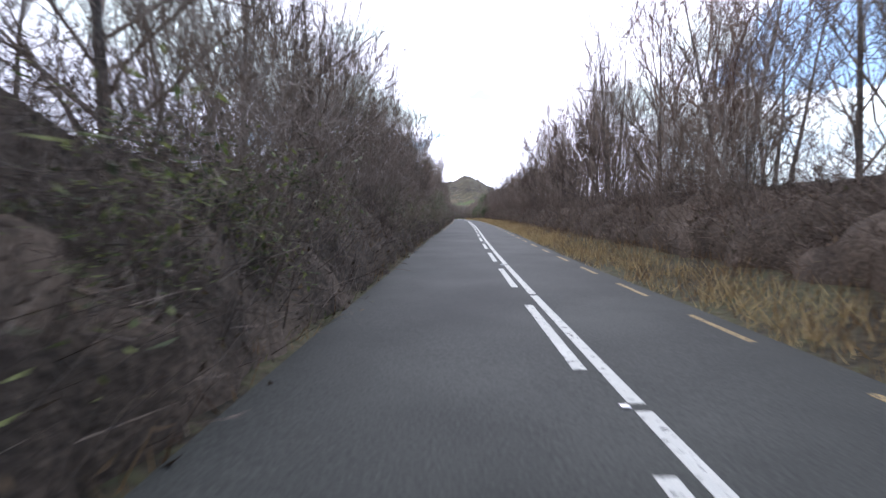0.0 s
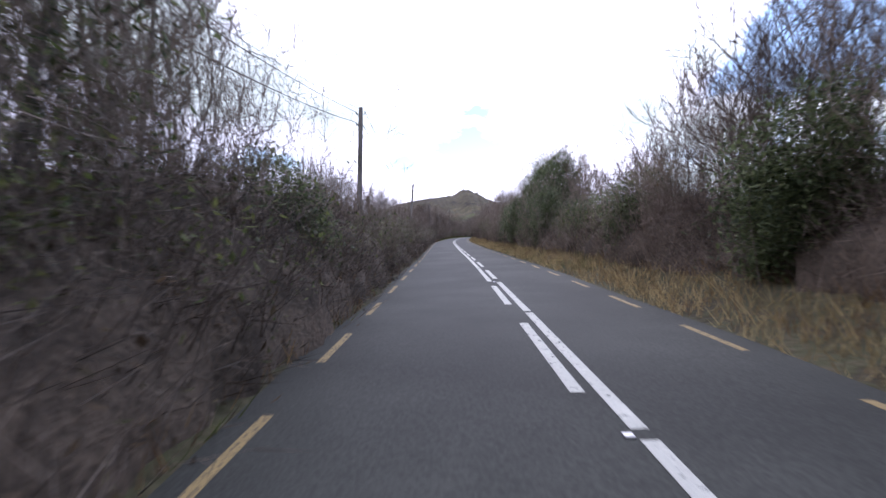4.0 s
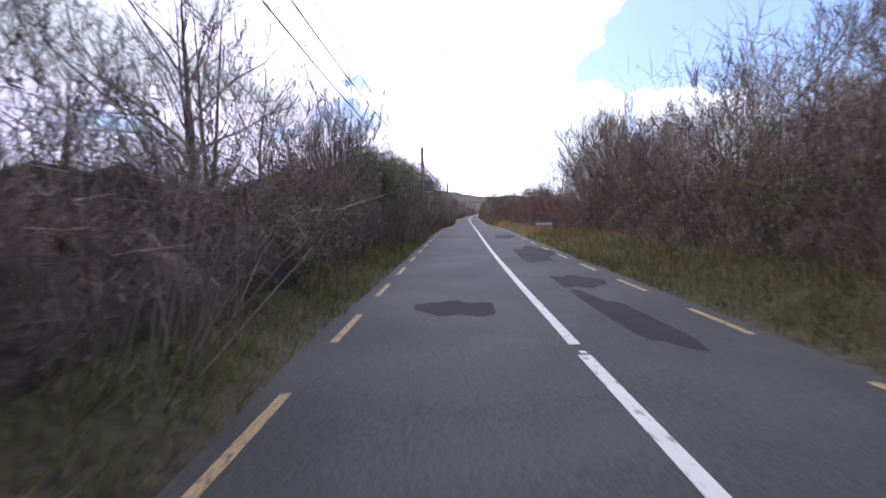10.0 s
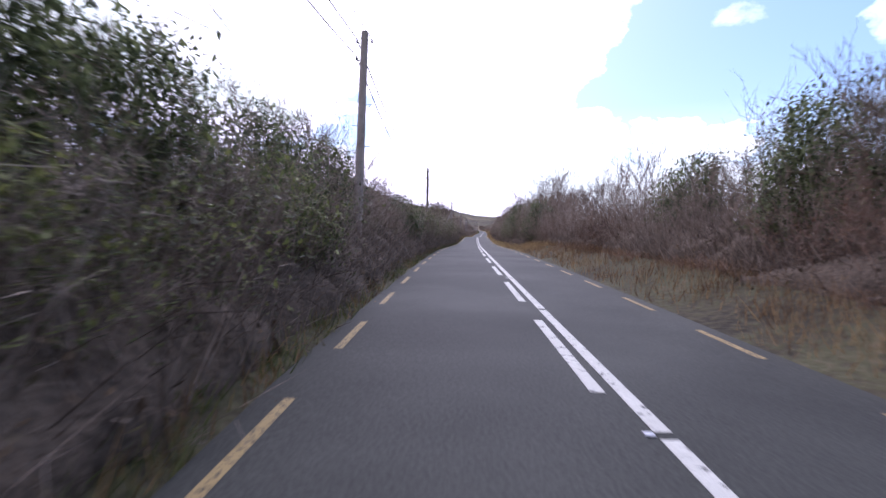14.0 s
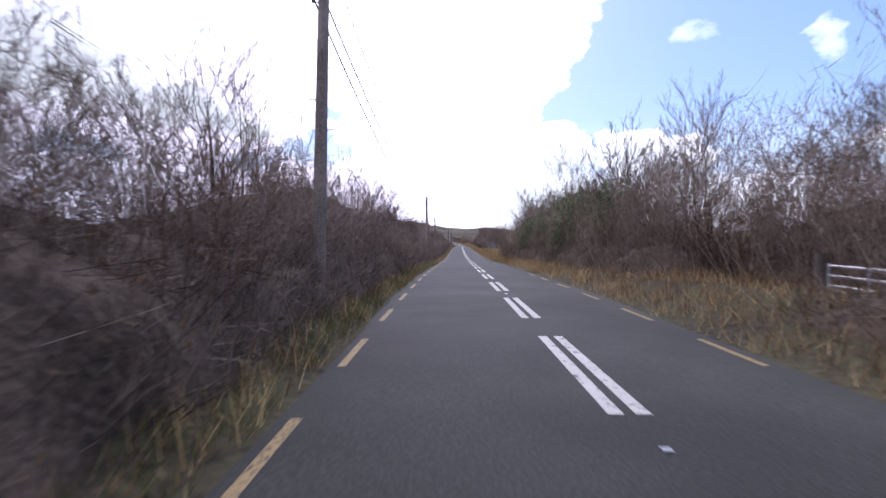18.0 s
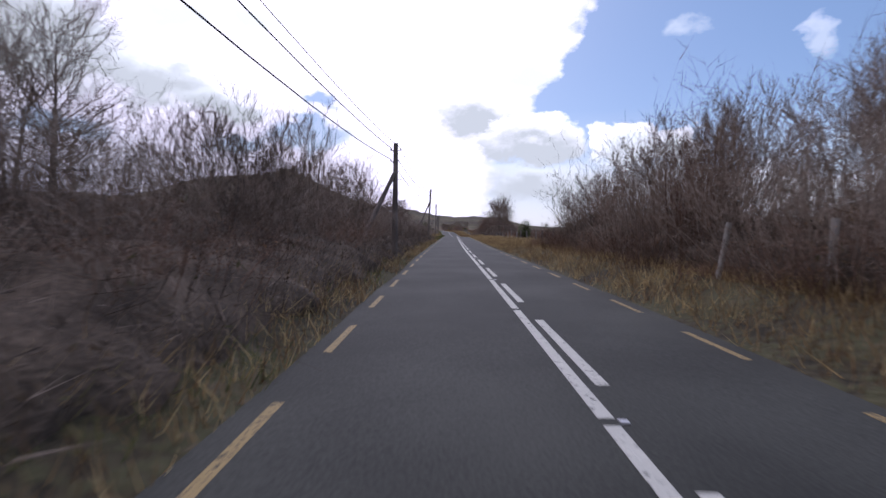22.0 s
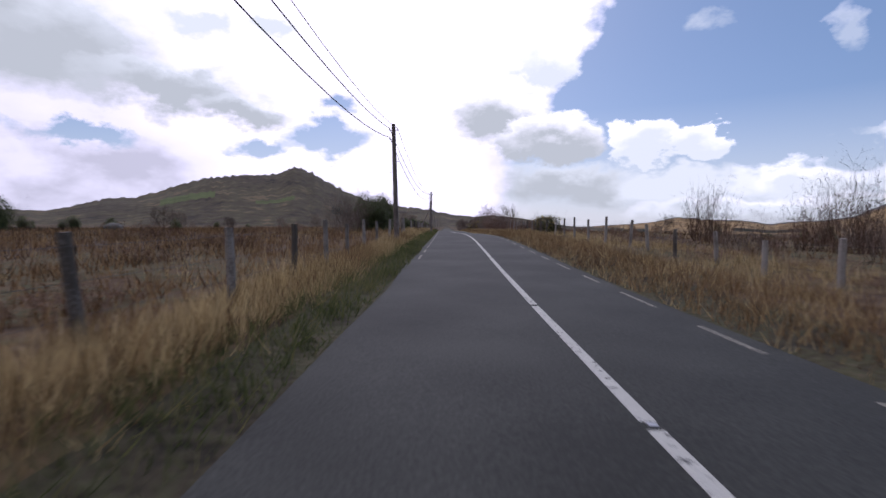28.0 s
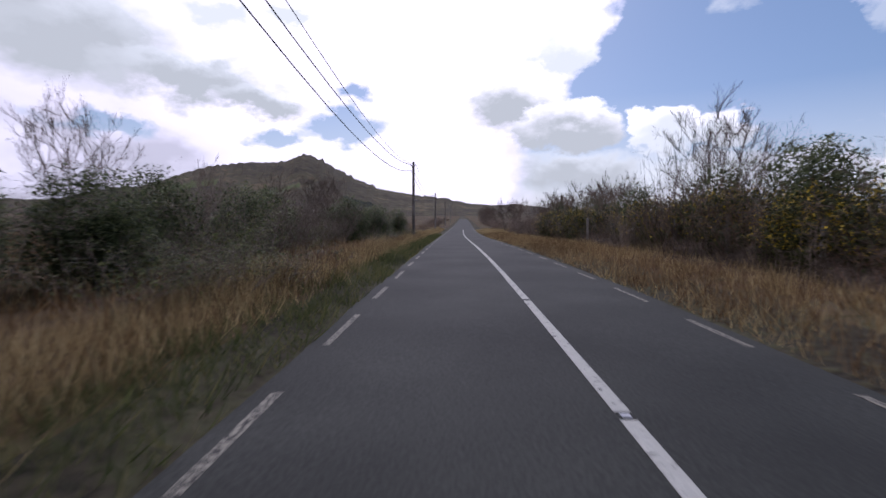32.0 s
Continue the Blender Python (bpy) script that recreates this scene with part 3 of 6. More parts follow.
def surface(d):
    """Height of the cambered road over its line, d metres from the centre."""
    return float(np.interp(d, [-2.84, -1.9, -0.6, 0.7, 1.7, 2.33], [-0.028, -0.01, 0.0, 0.0, -0.01, -0.028]))


def lay(me, name, s, d, parent):
    ob = new(name, me)
    ob.parent = parent
    x, y, z, h = line(s)
    g = float(line(s + 1)[2] - line(s - 1)[2]) / 2
    ob.matrix_basis = Matrix.LocRotScale((float(x + d * math.cos(h)), float(y - d * math.sin(h)), float(z) + 0.002 + surface(d)), Euler((math.atan(g), 0, -float(h))), None)
    return ob


dash_me = strip_mesh("centre_dash", 3.05, 0.125, "white")
solid_me = strip_mesh("centre_line", 4.66, 0.125, "white")
yellow_me = strip_mesh("edge_dash", 1.5, 0.095, "yellow", 0.003)
pale_me = strip_mesh("edge_dash", 1.7, 0.085, "paleyellow", 0.003)
stud_b = Bag()
box(stud_b, (0, 0, 0.006), (0.07, 0.06, 0.014))
stud_me = mesh("road_stud", stud_b.verts(), stud_b.f, ["steel"])
# which lines stand in the middle: left and right of centre, solid or broken
LINES = [(-30, 107, "dash", "solid"), (107, 188, "solid", "dash"), (188, 321, "one", ""), (321, 331, "dash", "dash"), (331, 428, "dash", "solid"), (428, 500, "dash", "dash"), (500, 640, "solid", "dash"), (640, 900, "one", "")]
# how far the marks stand ahead of an even spacing, by s
SLIP = [(0, 0.1), (30, 0.1), (52, -0.8), (75, -0.3), (124, 0.05), (148, -0.4), (172, 0.0), (200, 1.2), (222, 0.0), (244, 1.6), (268, 0.0), (316, 0.0), (388, -0.4), (414, 0.5), (440, -0.5), (464, -0.9), (486, 0.8), (510, 0.15), (536, 0.1), (560, 0.4), (584, 0.0), (610, -0.4), (634, -0.8), (660, 0.0)]
for k in range(-5, 180):
    s = 4.8 * k
    s += float(np.interp(s, [q[0] for q in SLIP], [q[1] for q in SLIP]))
    kind = next((q for q in LINES if q[0] <= s < q[1]), None)
    if not kind:
        continue
    if kind[2] == "one":
        lay(solid_me, "centre_line", s + 0.9, 0.0, road)
    else:
        for d, w in ((-0.11, kind[2]), (0.11, kind[3])):
            if w == "dash":
                lay(dash_me, "centre_dash", s + 0.85, d, road)
            else:
                lay(solid_me, "centre_line", s + 0.9, d, road)
    if k % 2 == 0:
        lay(stud_me, "road_stud", s + 3.3, 0.0, road)
rest, faded = Bag(), Bag()
count = 0
for k in range(-6, 300):
    s = 3.0 * k
    for d in (-2.62, 2.05):
        if d > 0 and (455 < s < 505 or 600 < s < 660):
            continue
        if d < 0 and (0 < s < 38 or 605 < s < 690):
            continue
        if (k + (d > 0)) % 2 == 0 and s < 900 and count < 290:
            count += 1
            lay(yellow_me if s < 590 else pale_me, "edge_dash", s, d, road)
        else:
            ss = s + np.array([-0.72, -0.72, 0.72, 0.72])
            dd = d + np.array([-0.047, 0.047, 0.047, -0.047])
            x, y, z, h = line(ss)
            (rest if s < 590 else faded).add(np.stack([x + dd * np.cos(h), y - dd * np.sin(h), z + surface(d) + 0.004 + 0 * x], -1), [[0, 1, 2, 3]])
tagged(part("edge_dashes", rest.verts(), rest.f, "yellow", road, "worn yellow edge dashes"), kind="stuff")
tagged(part("edge_dashes", faded.verts(), faded.f, "paleyellow", road, "faded pale edge dashes"), kind="stuff")


def patch(s, d, w, l, seed):
    """A mended place in the asphalt with a wavy outline."""
    r = np.random.default_rng(seed)
    a = np.arange(20) * 2 * math.pi / 20
    k = 1 + 0.28 * np.sin(a * 2 + r.uniform(0, 6)) + 0.15 * np.sin(a * 5 + r.uniform(0, 6))
    ss, dd = s + l / 2 * k * np.sin(a), d + w / 2 * k * np.cos(a)
    x, y, z, h = line(ss)
    b = Bag()
    v = np.stack([x + dd * np.cos(h), y - dd * np.sin(h), z - 0.0005 - 0.0 * np.abs(dd)], -1)
    b.add(np.concatenate([v, v.mean(0)[None]]), [[i, (i + 1) % 20, 20] for i in range(20)][::1])
    b.f = [q[::-1] for q in b.f]
    part("road_patch", b.verts(), b.f, "patch", road, "darker mended asphalt")


for q in [(246.5, 0.95, 0.7, 3.4, 1), (249.5, 1.1, 0.9, 2.2, 2), (256, 1.3, 1.2, 6, 3), (266, 1.2, 1.6, 3, 4), (332.5, 0.4, 1.6, 2.4, 5), (388.5, 0.85, 0.8, 3.2, 6), (60.5, 0.1, 0.9, 0.8, 7), (247, -1.2, 1.0, 1.4, 8)]:
    patch(*q)

# side road at the junction
jv = []
jd = np.arange(2.1, 40, 1.5)
for dd in jd:
    w = 3.2 + 6.0 * math.exp(-(dd - 2.1) / 1.9)
    for k in (-1, -0.3, 0.4, 1):
        jv.append(spots(218.8 + k * w + (dd - 2) * 0.1, dd, 0.035 + (0 if dd > 2.9 else -0.04))[None])
jv = np.concatenate(jv)
i = np.arange(len(jd) - 1)[:, None] * 4 + np.arange(3)[None]
tagged(part("side_road", jv, np.stack([i, i + 4, i + 5, i + 1], -1).reshape(-1, 4), "asphalt", None, "short grey asphalt side road that joins the main road"), category="road", kind="structure")

# ---------------------------------------------------------------- mountains
EYE = (122.0, 617.0)


def mountain(name, label, crest, near, top, far, seed, mat=("hill", "fieldgreen", "forest"), fields=()):
    """Land that climbs to a crest: rows of bearing in degrees and height in metres."""
    r = np.random.default_rng(seed)
    be = np.arange(crest[0][0], crest[-1][0], 0.25)
    hh = np.interp(be, [c[0] for c in crest], [c[1] for c in crest])
    dist = np.concatenate([np.linspace(near, top, 26), np.linspace(top, far, 8)[1:]])
    B, R = np.meshgrid(np.radians(be), dist, indexing="ij")
    hh = hh + r.normal(0, 1.0, len(be)) * np.sqrt(np.maximum(hh, 0)) * 0.22
    H = np.repeat(hh[:, None], len(dist), 1)
    k = np.where(R <= top, smooth(near, top, R) ** 0.85, 1 - 0.7 * smooth(top, far, R))
    x, y = EYE[0] + R * np.sin(B), EYE[1] + R * np.cos(B)
    wob = np.zeros_like(x)
    for o in range(5):
        w = 0.006 * 2 ** o
        p = r.uniform(0, 6, 4)
        wob += (np.sin(x * w + p[0] + 1.7 * np.sin(y * w * 0.7 + p[1])) * np.sin(y * w * 1.2 + p[2])) / 1.7 ** o
    z = -34 + (H + 30) * k + (wob - 0.4) * (1.5 + 0.03 * H) * k
    v = np.stack([x, y, z], -1).reshape(-1, 3)
    n = len(dist)
    i = np.arange(len(be) - 1)[:, None] * n + np.arange(n - 1)[None]
    ob = part(name, v, np.stack([i, i + n, i + n + 1, i + 1], -1).reshape(-1, 4), list(mat), None, label)
    ob.data.polygons.foreach_set("use_smooth", [True] * len(ob.data.polygons))
    slot = np.zeros((len(be) - 1, n - 1), np.int32)
    for b0, b1, r0, r1, q in fields:
        slot[np.ix_((be[:-1] >= b0) & (be[:-1] < b1), (dist[:-1] >= r0) & (dist[:-1] < r1))] = q
    ob.data.polygons.foreach_set("material_index", slot.ravel())
    return tagged(ob, category="mountain", kind="structure")


mountain("mountain", "brown and green moorland mountain with a pointed rocky top", [(-75, 40), (-50, 50), (-25.4, 50), (-23.3, 46), (-21.1, 70), (-18.5, 104), (-16.8, 101), (-12.5, 155), (-10.2, 186), (-7.0, 214), (-4.9, 216), (-2.8, 222), (-1.5, 250), (-0.6, 254), (1.2, 218), (4.2, 158), (7.6, 108), (10.4, 90), (13.2, 80), (17, 48), (19.5, 42), (21.8, 50), (25.1, 33), (28, 8), (31, 0), (36, -6)], 900, 2400, 3400, 11, fields=[(-5, -1.2, 1400, 1500, 1), (-24, -20, 1150, 1260, 2), (3, 6.5, 1350, 1500, 2), (9, 12, 1100, 1250, 1), (-14, -9, 1560, 1640, 1)])
mountain("mountain", "low far hills, brown and sunlit ochre", [(14, 10), (20, 20), (30.2, -6), (36.2, 16), (39, 32), (41.2, 56), (43.3, 42), (46.8, 36), (49.2, 16), (51.4, 32), (53.5, 33), (55.5, 56), (57, 100), (59.5, 150), (61, 130), (66, 110), (80, 60), (110, 50)], 1500, 3000, 3900, 23, mat=("hillgold", "hillgrey", "forest"), fields=[(14, 110, 2640, 3900, 1), (30, 38, 1500, 2100, 2), (46, 52, 1900, 2100, 2)])

# ---------------------------------------------------------------- bare trees
def taper(pts, rad, k):
    """One unbroken tapering round stem through the points."""
    pts = np.asarray(pts, float)
    a, b = frame_of(np.gradient(pts, axis=0))
    ang = np.arange(k) * 2 * math.pi / k
    v = (pts[:, None] + (a[:, None] * np.cos(ang)[None, :, None] + b[:, None] * np.sin(ang)[None, :, None]) * np.asarray(rad)[:, None, None]).reshape(-1, 3)
    f = [[i * k + j, i * k + (j + 1) % k, (i + 1) * k + (j + 1) % k, (i + 1) * k + j] for i in range(len(pts) - 1) for j in range(k)]
    return v, f


def shoots(r, p, d, ln, seg, up, wob):
    """Branches from the points p along d that bend upwards: their points, seg + 1 each."""
    pts = [p]
    for k in range(seg):
        d = d + r.normal(0, wob, d.shape) + [0, 0, up]
        d = d / np.linalg.norm(d, axis=1, keepdims=True)
        p = p + d * (ln / seg)[:, None]
        pts.append(p)
    return np.stack(pts, 1)


def off(r, pts, ln, per, u0, spread, up, share):
    """Starts, ways and lengths of per side shoots on each of the branches pts."""
    n, seg = len(pts), pts.shape[1] - 1
    i = np.repeat(np.arange(n), per)
    u = u0 + (1 - u0) * (np.tile(np.arange(per), n) + r.uniform(0, 1, n * per)) / per
    k = np.minimum((u * seg).astype(int), seg - 1)
    f = (u * seg - k)[:, None]
    a, b = pts[i, k], pts[i, k + 1]
    d = (b - a) / np.maximum(np.linalg.norm(b - a, axis=1, keepdims=True), 1e-6)
    d = d + r.normal(0, spread, d.shape) + [0, 0, up]
    return a * (1 - f) + b * f, d / np.linalg.norm(d, axis=1, keepdims=True), ln[i] * share * (1.15 - 0.5 * u) * r.uniform(0.6, 1.15, len(i))


def limbwork(bag, pts, rad, k, tip=0.25):
    seg = pts.shape[1] - 1
    for j in range(seg):
        a, b = 1 - (1 - tip) * j / seg, 1 - (1 - tip) * (j + 1) / seg
        tubes(bag, pts[:, j], pts[:, j + 1], rad * a, rad * b, k)


def bare_tree(name, label, seed, high, wide, stems=1, limbs=11, subs=5, twigs=7, bark="bark", twig="twig", lean=0.15, low=0.22, ivy=0, rise_up=0.75, fine=0.0042, stout=0.0115, droop=0.0):
    """A leafless tree: trunk, limbs that fork, and fine twigs; ivy: leaves round the trunk; droop: hanging outer twigs."""
    r = np.random.default_rng(seed)
    ob = new(name)
    crown, green = Bag(), Bag()
    base, way, length, thick = [], [], [], []
    many = Bag()
    for st in range(stems):
        az = st * 6.28 / stems + r.uniform(-0.6, 0.6)
        side = np.array([math.cos(az), math.sin(az), 0])
        foot = side * (0.16 * (stems > 1))
        out = lean * r.uniform(0.6, 1.3) * (2.0 if stems > 1 else 1.0)
        hh = high * r.uniform(0.82, 0.97) * 0.78
        n = 8
        q = np.linspace(0, 1, n + 1)
        pts = foot + side * (out * hh * q ** 1.25 * 0.6)[:, None] + np.cumsum(r.normal(0, 0.022 * hh / 5, (n + 1, 3)) * [1, 1, 0], 0) + np.array([0, 0, 1]) * (hh * q - 0.15 * (q == 0))[:, None]
        rad = high * stout * (0.7 if stems > 1 else 1.0)
        rr = rad * (1 - 0.93 * q)
        rr[0] *= 1.35
        v, f = taper(pts, rr, 7)
        if stems > 3:
            many.add(v, f)
        else:
            part("trunk", v, f, bark, ob)
        m = max(4, limbs // stems)
        g = low + (0.98 - low) * (np.arange(m) + r.uniform(0, 1, m)) / m
        base.append(np.stack([np.interp(g, q, pts[:, c]) for c in range(3)], 1))
        a = np.arange(m) * 2.4 + r.uniform(0, 6.28) + r.normal(0, 0.35, m)
        w = np.stack([np.cos(a), np.sin(a), rise_up * r.uniform(0.6, 1.3, m) + 0.7 * g], 1)
        w /= np.linalg.norm(w, axis=1, keepdims=True)
        way.append(w)
        # each limb ends a little inside an egg-shaped crown
        egg = np.array([wide * 1.15, wide * 1.15, high * 0.5])
        o, e = (base[-1] - [0, 0, high * 0.55]) / egg, w / egg
        qa, qb, qc = (e * e).sum(1), (o * e).sum(1), (o * o).sum(1) - 1
        reach = (-qb + np.sqrt(np.maximum(qb * qb - qa * qc, 0))) / qa
        length.append(np.clip(reach, wide * 0.25, wide * 1.8) * r.uniform(0.55, 0.85, m))
        thick.append(np.maximum(0.011, rad * 0.36 * (1.15 - g)))
        if ivy:
            k = r.uniform(0.04, 0.85, ivy // stems)
            c = np.stack([np.interp(k, q, pts[:, c]) for c in range(3)], 1)
            c += r.normal(0, 1, c.shape) * [wide * 0.17, wide * 0.17, 0.25] * (0.5 + 1.1 * k * (1 - k) * 2)[:, None]
            leaves(green, c, 0.062, r)
    if many.n:
        tagged(part("brushwood", many.verts(), many.f, bark, ob), kind="stuff")
    base, way, length, thick = (np.concatenate(q) for q in (base, way, length, thick))
    one = shoots(r, base, way, length, 5, 0.08, 0.15)
    limbwork(crown, one, thick, 4)
    b2, d2, l2 = off(r, one, length, subs, 0.18, 0.46, 0.16, 0.5)
    two = shoots(r, b2, d2, l2, 3, 0.12, 0.16)
    limbwork(crown, two, np.maximum(0.0075, np.repeat(thick, subs) * 0.36), 3, 0.5)
    b3, d3, l3 = off(r, two, l2, twigs, 0.1, 0.4, 0.25 - droop, 0.62)
    three = shoots(r, b3, d3, l3, 2, 0.1 - droop, 0.16)
    slivers(crown, three[:, 0], three[:, 1] + (three[:, 1] - three[:, 0]) * 0.25, fine * 1.5)
    slivers(crown, three[:, 1], three[:, 2], fine * 1.15)
    b4, d4, l4 = off(r, three, l3, 4, 0.1, 0.38, 0.2 - droop, 0.55)
    slivers(crown, b4, b4 + d4 * l4[:, None], fine)
    tagged(part("crown", crown.verts(), crown.f, twig, ob), kind="stuff")
    if ivy:
        part("ivy", green.verts(), green.f, "leaf", ob, "dark glossy ivy leaves")
    return tagged(ob, label, "tree")


# ---------------------------------------------------------------- bushes and hedge
def lump(r, w, dpt, h, lobes=12):
    """Overlapping uneven lobes, the dense inside of a bush; also where each point would move to on growing."""
    v, f, out, core = [], [], [], []
    n, m = 6, 10
    for q in range(lobes):
        big = q == 0
        rad = np.array([w, dpt, h * 1.1]) * (0.33 if big else r.uniform(0.15, 0.26))
        a, far = r.uniform(0, 6.28), r.uniform(0.35, 1.0) * (1 - 0.25 * (q / lobes) ** 2)
        mid = np.array([0, 0, h * 0.3]) if big else np.array([math.cos(a) * w * 0.42 * far, math.sin(a) * dpt * 0.42 * far, h * (r.uniform(0.14, 0.45) if q < 5 else r.uniform(0.35, 0.8)) * (1.12 - 0.3 * far)])
        p = r.uniform(0, 6.28, 3)
        base = len(v)
        for i in range(n + 1):
            th = (i / n - 0.5) * math.pi
            for j in range(m):
                a = j / m * 2 * math.pi
                c = math.cos(th)
                k = 1 + 0.14 * c * (math.sin(3 * a + p[0] + 2 * th) + 0.7 * math.sin(5 * a + p[1])) + 0.08 * math.sin(4 * th + p[2])
                e = np.array([c * math.cos(a), c * math.sin(a), math.sin(th)]) * k
                v.append(mid + e * rad)
                out.append(e)
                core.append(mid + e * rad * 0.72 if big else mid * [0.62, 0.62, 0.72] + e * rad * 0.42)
        if q < 12:
            f += [[base + i * m + j, base + i * m + (j + 1) % m, base + (i + 1) * m + (j + 1) % m, base + (i + 1) * m + j] for i in range(n) for j in range(m)]
    return np.array(v), f, np.array(out), np.array(core)


def bush(name, label, seed, w, h, depth, stems=55, twigs=8, leaf=250, leafmat="dead", twig="twig", core=0.6, leafsize=0.06, up=1.0, flowers=0, category="bush", whips=0):
    """A bush: stems from the foot, twigs, leaves that stay on it, and a tangled dense inside."""
    r = np.random.default_rng(seed)
    ob = new(name)
    stem, foliage = Bag(), Bag()
    p0, p1, ra, rb, w0, w1, wr, f0, f1 = [], [], [], [], [], [], [], [], []
    tips = []
    for k in range(stems + whips):
        whip = k >= stems
        b = np.array([r.uniform(-0.42, 0.42) * w, r.uniform(-0.4, 0.4) * depth, -0.05])
        d = np.array([b[0] / w * 0.9 + r.normal(0, 0.28), b[1] / depth * 0.9 + r.normal(0, 0.28), up * (2.0 if whip else 1.0)])
        d /= np.linalg.norm(d)
        ln = h * r.uniform(0.62, 1.08) * (1.25 if whip else 1.0)
        mid = b + d * ln * 0.5
        d2 = d + r.normal(0, 0.18, 3) * (0.4 if whip else 1)
        d2 /= np.linalg.norm(d2)
        end = mid + d2 * ln * 0.5
        p0.append(b), p1.append(mid), ra.append(0.011), rb.append(0.007)
        w0.append(mid), w1.append(end), wr.append(0.007)
        for g in range(twigs if not whip else twigs // 2 + 1):
            e = r.uniform(0.3, 1.0)
            c0 = b + (mid - b) * e * 2 if e < 0.5 else mid + (end - mid) * (e * 2 - 1)
            d3 = d * 0.6 + r.normal(0, 0.6, 3) + [0, 0, 0.25]
            d3 /= np.linalg.norm(d3)
            q = c0 + d3 * ln * r.uniform(0.12, 0.34)
            f0.append(c0), f1.append(q)
            for m in range(3):
                d4 = d3 + r.normal(0, 0.6, 3)
                c2 = c0 + (q - c0) * r.uniform(0.2, 0.95)
                f0.append(c2), f1.append(c2 + d4 / np.linalg.norm(d4) * ln * r.uniform(0.05, 0.16))
            tips.append(q), tips.append((c0 + q) / 2)
    tubes(stem, p0, p1, ra, rb, 3)
    spikes(stem, w0, w1, wr)
    slivers(stem, f0, f1, 0.0048)
    tagged(part("branchwork", stem.verts(), stem.f, twig, ob), kind="stuff")
    tips = np.array(tips)
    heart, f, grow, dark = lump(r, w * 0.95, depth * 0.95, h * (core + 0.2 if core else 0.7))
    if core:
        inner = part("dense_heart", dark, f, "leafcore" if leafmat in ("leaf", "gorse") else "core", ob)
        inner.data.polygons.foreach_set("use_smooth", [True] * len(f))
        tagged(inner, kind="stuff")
    if leaf:
        c = tips[r.integers(0, len(tips), leaf)] + r.normal(0, 0.09, (leaf, 3))
        if leaf > 500:
            k = leaf if core > 0.45 else leaf * 3 // 5
            at_ = r.integers(0, len(heart), k)
            c[:k] = heart[at_] + grow[at_] * r.uniform(-0.4, 1.0, (k, 1)) ** 3 * 0.12 * h + np.clip(r.normal(0, 1, (k, 3)), -1.5, 1.5) * 0.04 * h
            if core > 0.45:
                n = leaf * 9 // 20
                e = r.normal(0, 1, (n, 3))
                e /= np.linalg.norm(e, axis=1, keepdims=True)
                a = np.arctan2(e[:, 1], e[:, 0])
                wave = 1 + 0.16 * np.sin(3 * a + 4 * e[:, 2] + seed) + 0.12 * np.sin(5 * a - 3 * e[:, 2] + 2 * seed)
                c[:n] = [0, 0, h * 0.46] + e * [w * 0.46, depth * 0.46, h * 0.5] * (wave * r.uniform(0.55, 1.0, n) ** 0.6)[:, None]
        c = c[(c[:, 2] > 0.02) & (c[:, 2] < h * 1.05)]
        leaves(foliage, c, leafsize, r)
        tagged(part("foliage", foliage.verts(), foliage.f, leafmat, ob), kind="stuff")
    if flowers:
        fb = Bag()
        at_ = r.integers(0, len(heart), flowers)
        c = heart[at_] + grow[at_] * r.uniform(0.08, 0.2, (flowers, 1)) + r.normal(0, 0.08, (flowers, 3))
        leaves(fb, c[c[:, 2] > h * 0.3], 0.032, r)
        tagged(part("blossom", fb.verts(), fb.f, "flower", ob, "small yellow flowers"), kind="stuff")
    return tagged(ob, label, category)


KINDS = {}
KINDS["tall"] = [bare_tree("bare_tree", "tall slender leafless tree in a roadside wood", 20 + k, 9.8, 2.7, stems=1 + k % 3, limbs=24, subs=6, twigs=7, twig="twig", lean=0.1, low=0.14) for k in range(4)]
KINDS["ivytree"] = [bare_tree("ivy_clad_tree", "leafless tree with its trunk clad in dark ivy", 40 + k, 8.6, 3.0, stems=1 + k % 2, limbs=16, subs=6, twigs=7, ivy=4200, lean=0.2) for k in range(2)]
KINDS["birch"] = [bare_tree("birch_tree", "pale slender birch, leafless, with drooping fine twigs", 50 + k, 9.4, 2.3, stems=2 + k, limbs=22, subs=7, twigs=8, bark="birch", twig="redtwig", lean=0.16, low=0.28, rise_up=0.9, droop=0.2) for k in range(2)]
KINDS["smallbirch"] = [bare_tree("birch_tree", "small round-headed birch with a pale stem and fine twigs", 53, 5.8, 1.5, stems=1, limbs=24, subs=8, twigs=9, bark="birch", twig="redtwig", lean=0.08, low=0.3, rise_up=0.9)]
KINDS["pale"] = [bare_tree("pale_birch", "broad many-stemmed birch with pale trunks and fine twigs", 58, 9.6, 4.0, stems=4, limbs=36, subs=8, twigs=9, bark="birch", twig="twig", stout=0.009, lean=0.3, low=0.25, rise_up=0.8, droop=0.1)]
KINDS["round"] = [bare_tree("spreading_tree", "broad round-headed leafless tree over the hedge", 60 + k, 5.8, 2.9, stems=2 + k, stout=0.0115, limbs=34, subs=7, twigs=9, lean=0.17, low=0.1, rise_up=0.45) for k in range(3)]
KINDS["brush"] = [bare_tree("leafless_shrub", "dense many-stemmed leafless shrub with fine brown twigs", 64 + k, 5.6, 2.1, stems=5, stout=0.0075, limbs=40, subs=6, twigs=7, lean=0.16, low=0.05, rise_up=0.5, fine=0.0038) for k in range(3)]
